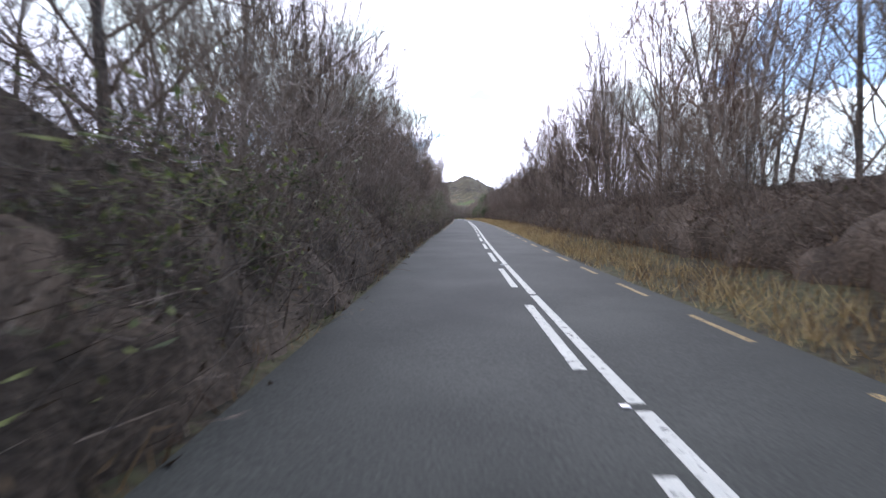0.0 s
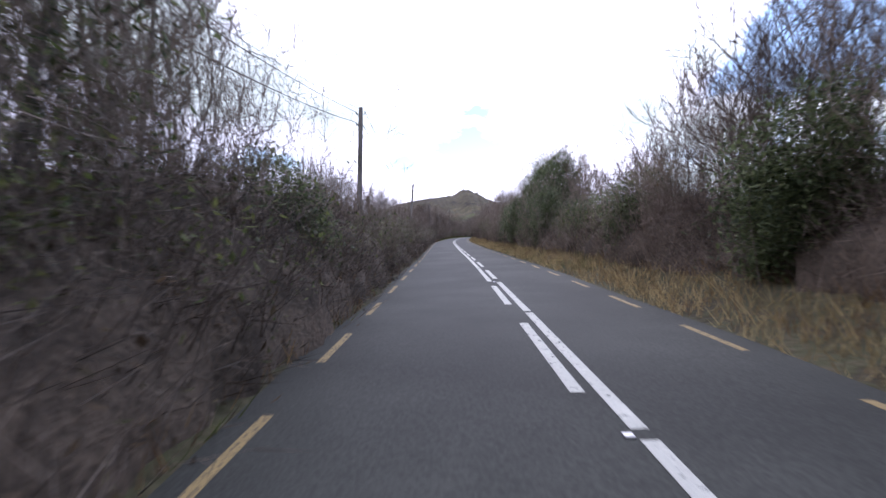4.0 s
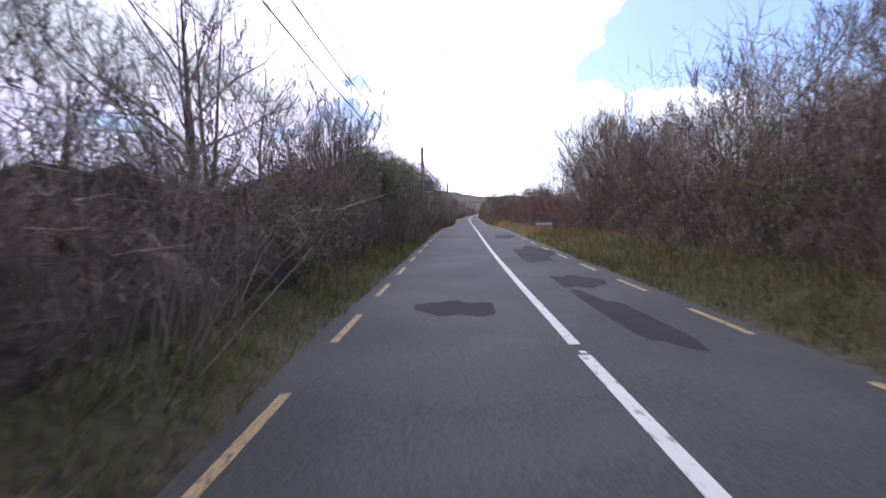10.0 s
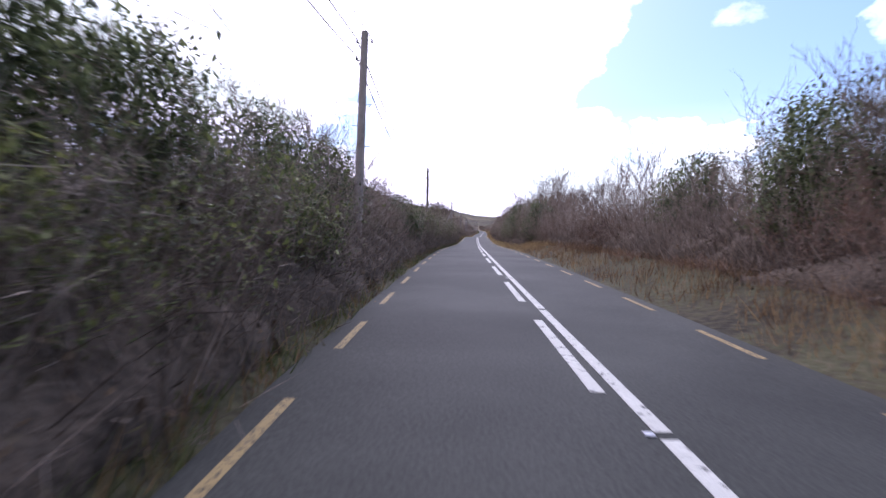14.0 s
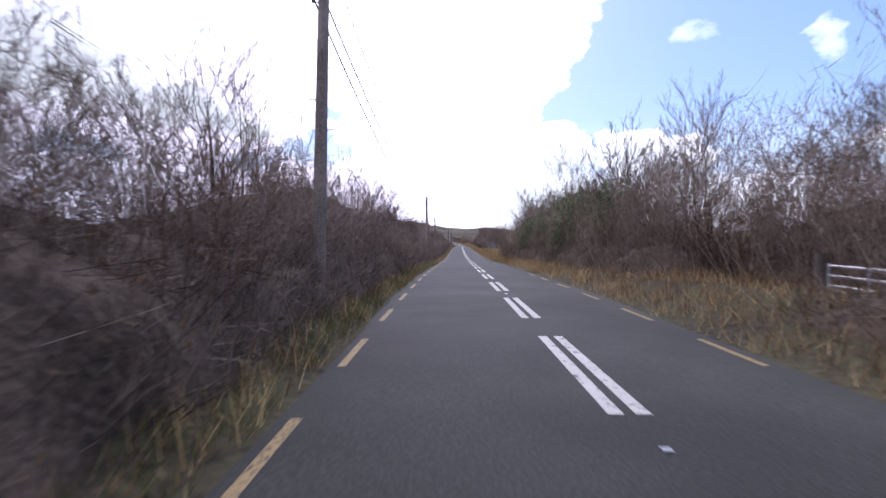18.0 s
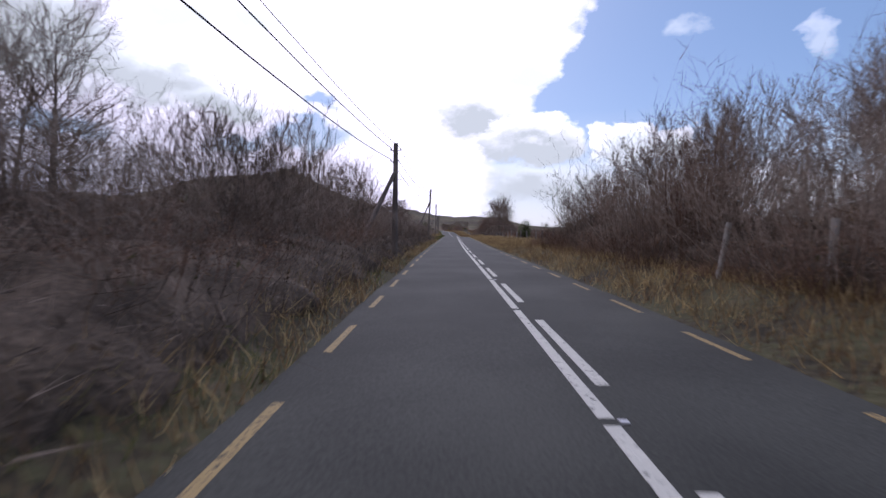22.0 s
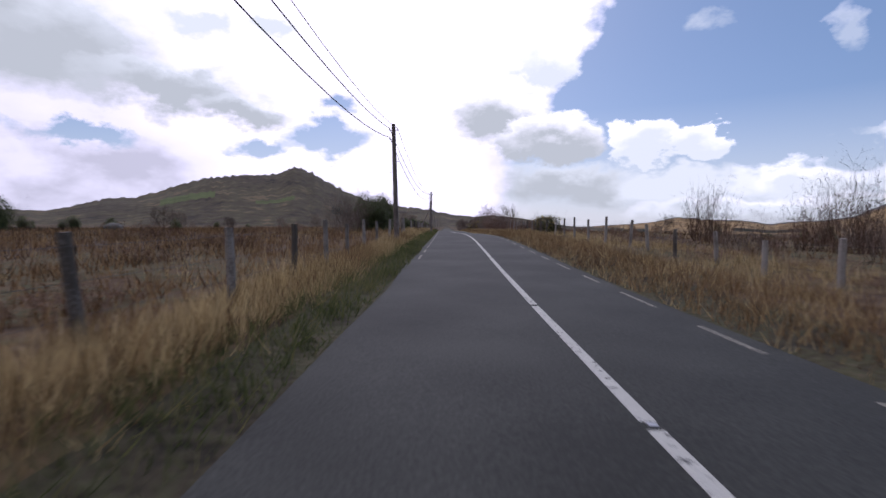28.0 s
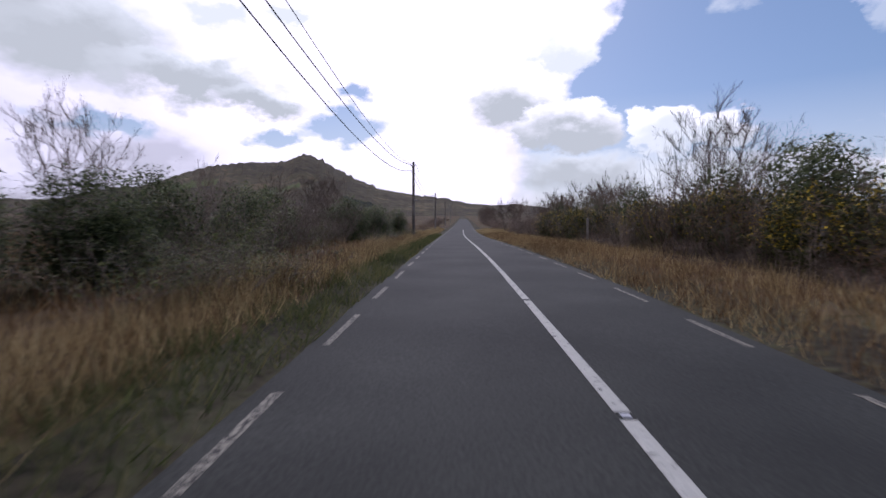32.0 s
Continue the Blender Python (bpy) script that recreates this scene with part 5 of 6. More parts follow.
plant(["tall", "round"], R_, 62, 108, 3.2, 6.6, (0.8, 0.95), (0.95, 1.1), dspread=1.0)
plant(["tall"], R_, 62, 110, 6.0, 10, (0.9, 1.0), dspread=1.6)
plant(["birch"], R_, 12.5, 13, 4, 5.6, (0.65, 0.7), dspread=0.1)
plant(["scrub", "evergreen", "bramble"], R_, 104, 140, 3.2, 4.5, (0.85, 1.05), (0.9, 1.15))
plant(["ivytree"], R_, 128, 129, 4, 6.2, (0.95, 1.0), dspread=0.1)
plant(["holly"], R_, 126, 132, 2.6, 6.2, (0.95, 1.05), (1.1, 1.2), dspread=0.3)
plant(["holly"], R_, 134, 135, 2.6, 6.6, (1.05, 1.1), (1.1, 1.15), dspread=0.1)
plant(["evergreen"], R_, 116, 126, 2.6, 5.2, (0.75, 0.9), (0.8, 0.95))
plant(["tall", "round"], R_, 104, 140, 4.5, 7.2, (0.55, 0.7), dspread=1.0)
plant(["scrub", "scrub", "bramble"], R_, 140, 194, 3.2, 4.6, (0.95, 1.15), (1.0, 1.2))
plant(["round", "round", "tall"], R_, 142, 195, 4.8, 7.6, (0.7, 0.9), dspread=1.0)
plant(["bramble", "bramble", "heath"], R_, 195, 211, 1.7, 5.0, (0.6, 0.75), (0.65, 0.85))
plant(["tall", "round"], R_, 196, 212, 2.2, 10, (0.65, 0.8), dspread=1.4)
plant(["evergreen"], R_, 210.5, 213.5, 1.6, 4.6, (0.5, 0.58), (0.5, 0.6), dspread=0.5)
plant(["birch"], R_, 228, 240, 2.4, 11.5, (0.85, 1.05), (1.0, 1.15), dspread=2.2)
plant(["birch"], R_, 226.5, 227, 2, 9.6, (0.8, 0.85), dspread=0.1)
plant(["pale"], R_, 228, 229, 4, 7.4, (1.0, 1.05), dspread=0.1)
plant(["pale"], R_, 233, 234, 4, 9.4, (0.85, 0.95), dspread=0.1)
plant(["round", "tall", "round"], R_, 224, 248, 1.9, 19, (0.9, 1.1), dspread=2.5)
plant(["scrub", "bracken", "bramble"], R_, 245, 265, 2.8, 5.0, (0.95, 1.2), (1.0, 1.2))
plant(["round", "tall"], R_, 246, 264, 3.2, 7.0, (0.65, 0.8), dspread=0.8)
plant(["round", "tall"], R_, 246, 268, 1.7, 14, (0.85, 1.05), dspread=4)
plant(["round"], R_, 261.5, 267, 1.5, 6.9, (1.05, 1.15), dspread=0.9)
plant(["birch"], R_, 274, 275, 3, 7.8, (0.95, 1.0), dspread=0.2)
plant(["bracken"], R_, 284, 345, 3.0, 5.2, (0.8, 1.05), (0.8, 1.1))
plant(["round", "tall"], R_, 285, 345, 5.0, 13, (0.6, 0.8), dspread=2.2)
plant(["round", "willow"], R_, 300, 345, 3.0, 8.6, (0.75, 0.95), dspread=1.2)
plant(["bracken"], R_, 267, 300, 1.8, 6.2, (0.9, 1.15), (1.0, 1.25), dspread=0.9)
plant(["heath"], R_, 318, 362, 2.6, 4.1, (0.5, 0.7), (0.5, 0.8), dspread=0.2)
plant(["scrub", "bracken"], R_, 345, 375, 3.0, 5.2, (0.85, 1.1), (0.9, 1.1))
plant(["conifer", "evergreen"], R_, 342, 356, 3.2, 6.4, (1.0, 1.2), (1.0, 1.2), dspread=0.5)
plant(["round", "tall"], R_, 346, 372, 5.0, 9, (0.55, 0.68), dspread=1.0)
plant(["bramble", "scrub", "evergreen"], R_, 375, 412, 2.8, 4.7, (0.95, 1.2), (0.95, 1.2))
plant(["tall", "round"], R_, 376, 440, 2.6, 7.6, (0.75, 0.92), dspread=1.2)
plant(["scrub", "bracken", "bramble"], R_, 410, 437, 2.4, 4.5, (0.8, 1.05), (0.85, 1.1))
plant(["laurel", "scrub"], R_, 376, 404, 2.6, 4.6, (0.85, 1.1), (1.0, 1.3), dspread=0.4)
plant(["gorse"], R_, 430, 435.5, 2.6, 4.9, (0.7, 0.85), dspread=0.3)
plant(["scrub", "bracken"], R_, 436, 447, 2.2, 6.6, (1.0, 1.2), (1.0, 1.2), dspread=0.5)
plant(["scrub", "evergreen", "bracken"], R_, 446.5, 488, 2.8, 4.9, (0.9, 1.15), (0.9, 1.15))
plant(["round", "tall"], R_, 438, 478, 3.0, 8.4, (0.72, 0.9), dspread=1.2)
plant(["round"], R_, 480, 484, 1.8, 7.6, (1.1, 1.2), dspread=0.8)
plant(["evergreen", "bramble"], R_, 458, 480, 3.0, 5.6, (0.95, 1.15), (1.0, 1.2), dspread=0.4)
plant(["evergreen"], R_, 517, 523, 1.9, 16, (1.2, 1.45), (1.0, 1.15), dspread=1.4)
plant(["evergreen"], R_, 488, 492, 1.8, 5.8, (0.75, 0.85), (0.75, 0.85), dspread=0.4)
plant(["evergreen"], R_, 494, 506, 5.0, 9.5, (0.9, 1.15), (0.9, 1.1), dspread=0.8)
plant(["heath", "bracken"], R_, 490, 545, 4.0, 8.5, (0.7, 0.95), (0.6, 0.9), dspread=1.0)
plant(["scrub", "bracken"], R_, 490, 545, 5.0, 15, (0.9, 1.2), dspread=3)
plant(["bracken", "scrub"], R_, 494, 530, 2.4, 8.0, (0.55, 0.75), (0.7, 0.9), dspread=1.2)
plant(["smallbirch"], R_, 522, 523.5, 3, 9.8, (1.12, 1.16), (0.92, 0.97), dspread=0.2)
plant(["round"], R_, 505, 545, 9, 18, (0.6, 0.75), dspread=3)
plant(["gorse"], R_, 526, 534, 4.0, 7.4, (0.55, 0.75), dspread=0.6)
plant(["heath", "bracken"], R_, 528, 562, 2.0, 4.3, (0.55, 0.75), (0.7, 0.9), dspread=0.3)
plant(["round"], R_, 536, 552, 3.0, 8.0, (0.8, 0.95), dspread=1.0)
plant(["willow", "scrub"], R_, 536, 555, 3.0, 6.2, (1.0, 1.25), (0.95, 1.2), dspread=0.8)
plant(["evergreen"], R_, 588, 589, 2.0, 8.0, (0.72, 0.75), dspread=0.1)
plant(["heath", "bracken"], R_, 563, 612, 3.6, 8.0, (0.6, 0.9), (0.5, 0.8), dspread=1.5)
plant(["bracken"], R_, 572, 700, 6.0, 16, (0.8, 1.2), (0.6, 0.9), dspread=5)
plant(["conifer"], R_, 592, 593, 3, 22, (0.9, 1.0), dspread=0.5)
plant(["conifer"], R_, 640, 641, 3, 40, (1.0, 1.1), dspread=0.5)
plant(["round"], R_, 620, 628, 3.2, 8.2, (1.15, 1.3), (1.05, 1.15), dspread=0.6)
plant(["scrub", "willow"], R_, 613, 640, 2.8, 5.8, (0.85, 1.05), (0.85, 1.05), dspread=0.7)
plant(["willow", "bracken"], R_, 643, 660, 2.6, 6.4, (0.6, 0.75), (0.8, 1.0), dspread=0.8)
plant(["heath"], R_, 660, 715, 4.0, 8.0, (0.7, 1.0), (0.5, 0.8), dspread=1.6)
plant(["willow"], R_, 690, 700, 4, 12, (0.7, 0.9), dspread=2)
plant(["gorse"], R_, 711, 717, 1.8, 6.8, (0.8, 0.95), (0.85, 1.0), dspread=0.5)
plant(["bracken", "heath"], R_, 719, 746, 2.0, 5.8, (0.65, 0.85), (0.7, 0.9), dspread=0.7)
plant(["heath", "bracken"], R_, 722, 778, 3.4, 8.6, (0.7, 1.0), (0.6, 0.9), dspread=1.4)
plant(["willow"], R_, 756, 763, 3.5, 11, (0.6, 0.7), dspread=0.8)
plant(["gorse"], R_, 776, 806, 1.9, 6.6, (0.95, 1.2), (0.95, 1.1), dspread=0.6)
plant(["round"], R_, 787, 788, 4, 9.2, (1.0, 1.02), dspread=0.1)
plant(["evergreen"], R_, 781, 782, 4, 8.2, (1.0, 1.02), (1.0, 1.05), dspread=0.1)
plant(["round"], R_, 795, 822, 3.4, 8.4, (0.6, 0.72), dspread=0.9)
plant(["round"], R_, 776, 777, 4, 12.5, (0.9, 0.95), dspread=0.1)
plant(["evergreen"], R_, 779, 815, 6, 7.4, (0.75, 0.95), dspread=0.6)
plant(["scrub", "heath"], R_, 806, 930, 5.0, 7.0, (0.7, 1.0), (0.7, 1.0), dspread=1.0)
plant(["round", "scrub"], R_, 830, 1000, 8, 9, (0.8, 1.0), dspread=3)
plant(["scrub", "heath"], L, 850, 1000, 8, 9, (0.8, 1.0), (0.6, 0.9), dspread=3)


# ---------------------------------------------------------------- grass
def fine_grass(name, label, mat, s, d, h, w, seed, lean=0.28):
    """Thin leaning stalks past counting."""
    q = np.random.default_rng(seed)
    p = spots(s, d, -0.03)
    tilt = q.normal(0, lean, (len(s), 3)) * [1, 1, 0] + [0, 0, 1]
    bag = Bag()
    slivers(bag, p, p + tilt * h[:, None], w)
    return tagged(part(name, bag.verts(), bag.f, mat, None, label), category="grass", kind="stuff")


r = np.random.default_rng(77)


def clumped(n, s0, s1, d0, d1, spread=0.25):
    """Positions gathered in tufts."""
    n = n * 3 // 2
    k = n // 11
    s, d = r.uniform(s0, s1, k), r.uniform(d0, d1, k)
    pickd = r.integers(0, k, n)
    return s[pickd] + r.normal(0, spread, n), d[pickd] + r.normal(0, spread * 0.6, n)


sets = [clumped(16000, -5, 600, -4.4, -2.95, 0.2), clumped(16000, 110, 330, 2.5, 4.0, 0.2), clumped(34000, 182, 266, -4.7, -2.9, 0.2), clumped(9000, 192, 213, 2.45, 4.6, 0.2), clumped(10000, 240, 266, 2.45, 4.0, 0.2), clumped(12000, 330, 470, -3.7, -2.9, 0.15), clumped(44000, 590, 830, -3.9, -2.9, 0.2)]
s, d = (np.concatenate(q) for q in zip(*sets))
d = np.where(d < 0, np.minimum(d, -2.88), np.maximum(d, 2.42))
keep = ~((s > 213) & (s < 224.5) & (d > 0))
s, d = s[keep], d[keep]
fine_grass("verge_grass", "short green and brown grass along the road edge", "grass", s, d, r.uniform(0.08, 0.32, len(s)), r.uniform(0.005, 0.011, len(s)), 1, 0.5)
sets = [clumped(26000, -5, 192, 2.45, 3.5, 0.2), clumped(6000, 255, 300, 2.45, 4.0, 0.25), clumped(30000, 366, 640, 2.45, 4.6, 0.25), clumped(16000, 590, 860, -4.8, -3.5, 0.2), clumped(22000, 640, 860, 2.4, 4.4, 0.25), clumped(14000, 400, 600, -4.4, -2.95, 0.25)]
s, d = (np.concatenate(q) for q in zip(*sets))
d = np.where(d < 0, np.minimum(d, -2.88), np.maximum(d, 2.42))
fine_grass("dry_verge_grass", "straw-coloured dry grass tufts along the verge", "straw", s, d, r.uniform(0.1, 0.4, len(s)), r.uniform(0.004, 0.009, len(s)), 2, 0.45)
sets = [clumped(20000, 588, 720, -4.9, -3.4, 0.25), clumped(18000, 722, 860, -4.9, -3.4, 0.25), clumped(9000, 585, 900, -16, -5, 0.5), clumped(18000, 560, 620, 2.7, 6.0, 0.3), clumped(26000, 655, 860, 3.8, 8.5, 0.35), clumped(8000, 490, 560, 3.8, 9, 0.3), clumped(8000, 560, 900, 8, 24, 0.45)]
s, d = (np.concatenate(q) for q in zip(*sets))
s, d = np.repeat(s, 2) + r.normal(0, 0.1, 2 * len(s)), np.repeat(d, 2) + r.normal(0, 0.08, 2 * len(d))
keep = (d > 0) | (d < -3.7)
s, d = s[keep], d[keep]
d = np.maximum(d, np.where(d > 0, 2.6, -200))
tuft = 0.72 + 0.34 * np.sin(s * 0.7 + d) * np.sin(s * 0.23 - d * 1.7)
tuft *= np.where(d > 8, 0.65, np.where(d > 0, 0.8, 0.95)) * np.where(np.abs(d) < 3.6, 0.45, 1.0)
fine_grass("moor_grass", "tall dry moor grass and rushes beside the road", "straw", s, d, r.uniform(0.22, 0.7, len(s)) * tuft, r.uniform(0.004, 0.008, len(s)), 3)
sets = [clumped(14000, -5, 212, 2.6, 4.2, 0.3), clumped(60000, 240, 640, 2.6, 5.0, 0.3), clumped(40000, -5, 600, -4.6, -2.95, 0.25), clumped(40000, 640, 830, 2.5, 4.6, 0.25), clumped(36000, 590, 830, -5.0, -3.8, 0.25)]
s, d = (np.concatenate(q) for q in zip(*sets))
d = np.where(d < 0, np.minimum(d, -2.92), np.maximum(d, 2.45))
fine_grass("dead_verge_grass", "dead brown grass and bracken litter on the verges", "rust", s, d, r.uniform(0.1, 0.45, len(s)), r.uniform(0.004, 0.009, len(s)), 5)
sets = [clumped(110000, 588, 830, -34, -4.9, 0.4), clumped(30000, 600, 900, -95, -30, 0.6), clumped(24000, 560, 860, 8, 40, 0.45)]
s, d = (np.concatenate(q) for q in zip(*sets))
fine_grass("moor_tussocks", "rust-brown tussocks of moor grass and heather", "rust", s, d, r.uniform(0.12, 0.48, len(s)), r.uniform(0.008, 0.022, len(s)), 4)

sets = [clumped(26000, 590, 860, -40, -9, 0.9), clumped(16000, 600, 1000, -160, -38, 2.2), clumped(22000, 560, 860, 9, 45, 0.9), clumped(14000, 560, 1000, 40, 170, 2.2)]
s, d = (np.concatenate(q) for q in zip(*sets))
far = np.clip(np.abs(d) / 40, 0.5, 3.0)
fine_grass("heather", "dark brown heather and rough tussocks over the moor", "heather", s, d, r.uniform(0.2, 0.6, len(s)) * (0.7 + 0.3 * far), r.uniform(0.012, 0.03, len(s)) * far, 6, 0.6)


# ---------------------------------------------------------------- poles and cables
def strand(pts, rad, k=4):
    """One unbroken round strand through the points."""
    pts = np.asarray(pts, float)
    tan = np.gradient(pts, axis=0)
    a, b = frame_of(tan)
    ang = np.arange(k) * 2 * math.pi / k
    v = (pts[:, None] + (a[:, None] * np.cos(ang)[None, :, None] + b[:, None] * np.sin(ang)[None, :, None]) * rad).reshape(-1, 3)
    f = [[i * k + j, i * k + (j + 1) % k, (i + 1) * k + (j + 1) % k, (i + 1) * k + j] for i in range(len(pts) - 1) for j in range(k)]
    return v, f


def utility_pole(name, label, h, stay=0, lean=0.0):
    ob = new(name)
    b = Bag()
    k = 10
    z = np.linspace(-0.3, h, 6)
    rad = np.linspace(0.135, 0.095, 6)
    v, f = taper([(lean * q, 0, q) for q in z], rad, k)
    b.add(v, f)
    a = np.arange(k) * 2 * math.pi / k
    b.f.append(list(range(5 * k, 6 * k)))
    part("post", b.verts(), b.f, "pole", ob)
    for x, zz in ((-0.2, h - 0.3), (0.2, h - 0.3), (-0.2, h - 0.75)):
        c = Bag()
        tubes(c, [(lean * zz, 0, zz), (lean * zz + x, 0, zz)], [(lean * zz + x, 0, zz), (lean * zz + x, 0, zz + 0.1)], [0.014, 0.028], [0.014, 0.022], 6)
        part("insulator", c.verts(), c.f, "cable", ob)
    for q in range(4):
        c = Bag()
        zz = h * (0.42 + 0.09 * q)
        sx = 1 if q % 2 else -1
        tubes(c, [(lean * zz, 0, zz)], [(lean * zz + sx * 0.26, 0, zz)], [0.011], [0.011], 5)
        part("climbing_step", c.verts(), c.f, "steel", ob)
    if stay:
        c = Bag()
        tubes(c, [(stay, -0.9, -0.2)], [(lean * h * 0.72, -0.05, h * 0.76)], [0.11], [0.085], 9)
        part("stay_pole", c.verts(), c.f, "pole", ob, "slanting wooden stay")
    return tagged(ob, label, "pole", "poles along the road")


POLES = [(80, -7.2, 5.6, 0, 0.02), (117.5, -5.2, 6.6, 0, 0.05), (148.3, -5.1, 6.4, 0, 0.1), (176.9, -4.2, 6.0, 0, 0), (210.9, -4.2, 6.4, 0, 0.03), (239.4, -3.9, 5.6, 0, 0.03), (275.2, -3.9, 5.9, 0, 0.01), (309.7, -3.6, 6.0, 0, 0.02), (349, -4.1, 6.2, 0, 0.03), (375, -4.4, 6.0, 0, 0.0), (404.2, -3.9, 5.6, -1.9, 0.01), (440.9, -3.9, 6.3, 0, 0.03), (475.2, -4.0, 5.7, 0, 0), (512, -5.0, 5.9, 0, 0), (547.9, -3.5, 4.8, -1.7, 0), (585.3, -3.9, 6.0, -1.7, 0.04), (620.6, -4.3, 6.2, 0, 0), (663.1, -4.2, 6.1, -2.0, 0.0), (696, -4.2, 5.9, 0, -0.03), (729.5, -3.4, 4.9, 0, 0), (770.7, -4.5, 5.9, -2.1, 0.02), (806.7, -4.5, 6.1, 0, 0), (845, -4.5, 6.1, 0, 0), (884, -4.5, 6.1, 0, 0), (925, -4.5, 6.1, 0, 0)]
tops = []
for s, d, h, stay, lean in POLES:
    pole = utility_pole("utility_pole", "weathered wooden utility pole with a slanting stay, on the verge" if stay else "weathered wooden utility pole standing on the verge", h, stay, lean)
    pole.matrix_basis = at(s, d, -0.05)
    tops.append([pole.matrix_basis @ Vector((lean * zz + x, 0, zz + 0.1)) for x, zz in ((-0.2, h - 0.3), (0.2, h - 0.3), (-0.2, h - 0.75))])
for n, (a, b) in enumerate(zip(tops, tops[1:])):
    sag = {15: 0.35, 16: 0.3, 4: 0.6, 13: 0.75, 14: 0.6}.get(n, 1.0)
    for k in range(3):
        p, q = np.array(a[k]), np.array(b[k])
        u = np.linspace(0, 1, 15)[:, None]
        pts = p + (q - p) * u - np.array([0, 0, 1]) * (4 * u * (1 - u)) * (sag + 0.1 * k)
        v, f = strand(pts, 0.017 if k != 1 else 0.01)
        tagged(part("overhead_cable", v, f, "cable", None, "thin black overhead cable strung between poles"), category="cable", group="cables along the road")


# ---------------------------------------------------------------- fences, gates
def post_mesh(seed, h=1.2, r0=0.064):
    r = np.random.default_rng(seed)
    b = Bag()
    k = 7
    tubes(b, [(0, 0, -0.2), (0.01, 0, h * 0.5)], [(0.01, 0, h * 0.5), (0.0, 0.01, h)], [r0, r0 * 0.97], [r0 * 0.97, r0 * 0.93], k)
    a = np.arange(k) * 2 * math.pi / k
    b.add(np.stack([r0 * 0.93 * np.cos(a), 0.01 + r0 * 0.93 * np.sin(a), h + r.normal(0, 0.008, k)], 1), [list(range(k))])
    return mesh("post", b.verts(), b.f, ["post"])


POST_ME = [post_mesh(k) for k in range(3)]


def wire_fence(label, s0, s1, d, step=2.7, wires=(0.35, 0.7, 1.05), h=1.2):
    """Posts and strands of wire between them."""
    ob = new("wire_fence")
    ob.matrix_basis = Matrix.Translation(spot(s0, d))
    inv = ob.matrix_basis.inverted()
    s, pts = s0, []
    while s < s1:
        q = new("post", pick.choice(POST_ME))
        q.parent = ob
        dd = d + pick.uniform(-0.15, 0.15)
        q.matrix_basis = inv @ Matrix.LocRotScale(spot(s, dd), Euler((pick.uniform(-0.06, 0.06), pick.uniform(-0.08, 0.08), pick.uniform(0, 6))), (1, 1, h / 1.2 * pick.uniform(0.92, 1.08)))
        pts.append(np.array(spot(s, dd)) - np.array(spot(s0, d)))
        s += step * pick.uniform(0.85, 1.15)
    pts = np.array(pts)
    for z in wires:
        v, f = strand(pts + [0, 0, z * h / 1.2], 0.003, 3)
        part("wire", v, f, "cable", ob, "thin fence wire")
    return tagged(ob, label, "fence")


wire_fence("grey timber post and wire fence in tall dry grass", 594, 708, -4.7, 2.9, h=1.1)
wire_fence("grey timber post and wire fence along a moor", 711, 772, -4.7, 3.1, h=1.05)
wire_fence("leaning timber posts with wire on the grass verge", 486, 529, 5.9, 2.6)
wire_fence("timber post and wire fence in front of scrub", 533, 612, 6.0, 4.2, h=1.0)
wire_fence("short leaning timber posts in brown grass", 655, 690, 5.8, 2.0, h=0.9)
wire_fence("weathered timber post and wire fence in tall grass", 692, 800, 5.9, 3.0)
wire_fence("weathered timber posts at the hedge foot", 412, 438, 4.3, 6.0, h=1.1)


for s, d, tip in ((537.6, 4.1, 0.16), (535.2, 4.4, 0.05)):
    q = new("fence_post", POST_ME[1])
    q.matrix_basis = Matrix.LocRotScale(spot(s, d), Euler((0, tip, turn(s))), (0.9, 0.9, 0.95))
    tagged(q, "pale weathered timber post leaning in brown grass", "post", "loose posts by the scrub")


def field_gate(label, s, d, deg, w=3.0, h=1.15, z=0.05):
    ob = new("field_gate")
    ob.matrix_basis = at(s, d, z, deg)
    for k in range(6):
        c = Bag()
        z = 0.1 + h * k / 5
        tubes(c, [(-w / 2, 0, z)], [(w / 2, 0, z)], [0.022], [0.022], 7)
        part("rail", c.verts(), c.f, "steel", ob)
    for x in (-w / 2, -w / 6, w / 6, w / 2):
        c = Bag()
        tubes(c, [(x, 0, 0.05)], [(x, 0, h + 0.14)], [0.026], [0.026], 7)
        part("upright", c.verts(), c.f, "steel", ob)
    for x in (-w / 2 - 0.2, w / 2 + 0.2):
        c = Bag()
        tubes(c, [(x, 0, -0.3)], [(x, 0, h + 0.3)], [0.085], [0.08], 9)
        part("gate_post", c.verts(), c.f, "post", ob, "round timber gate post")
    return tagged(ob, label, "gate")


field_gate("galvanised tubular steel field gate between timber posts", 438.6, 4.6, 84, 2.6, 0.8, -0.45)
field_gate("galvanised tubular steel field gate at the end of the verge", 530.5, 5.3, 35, 1.8)


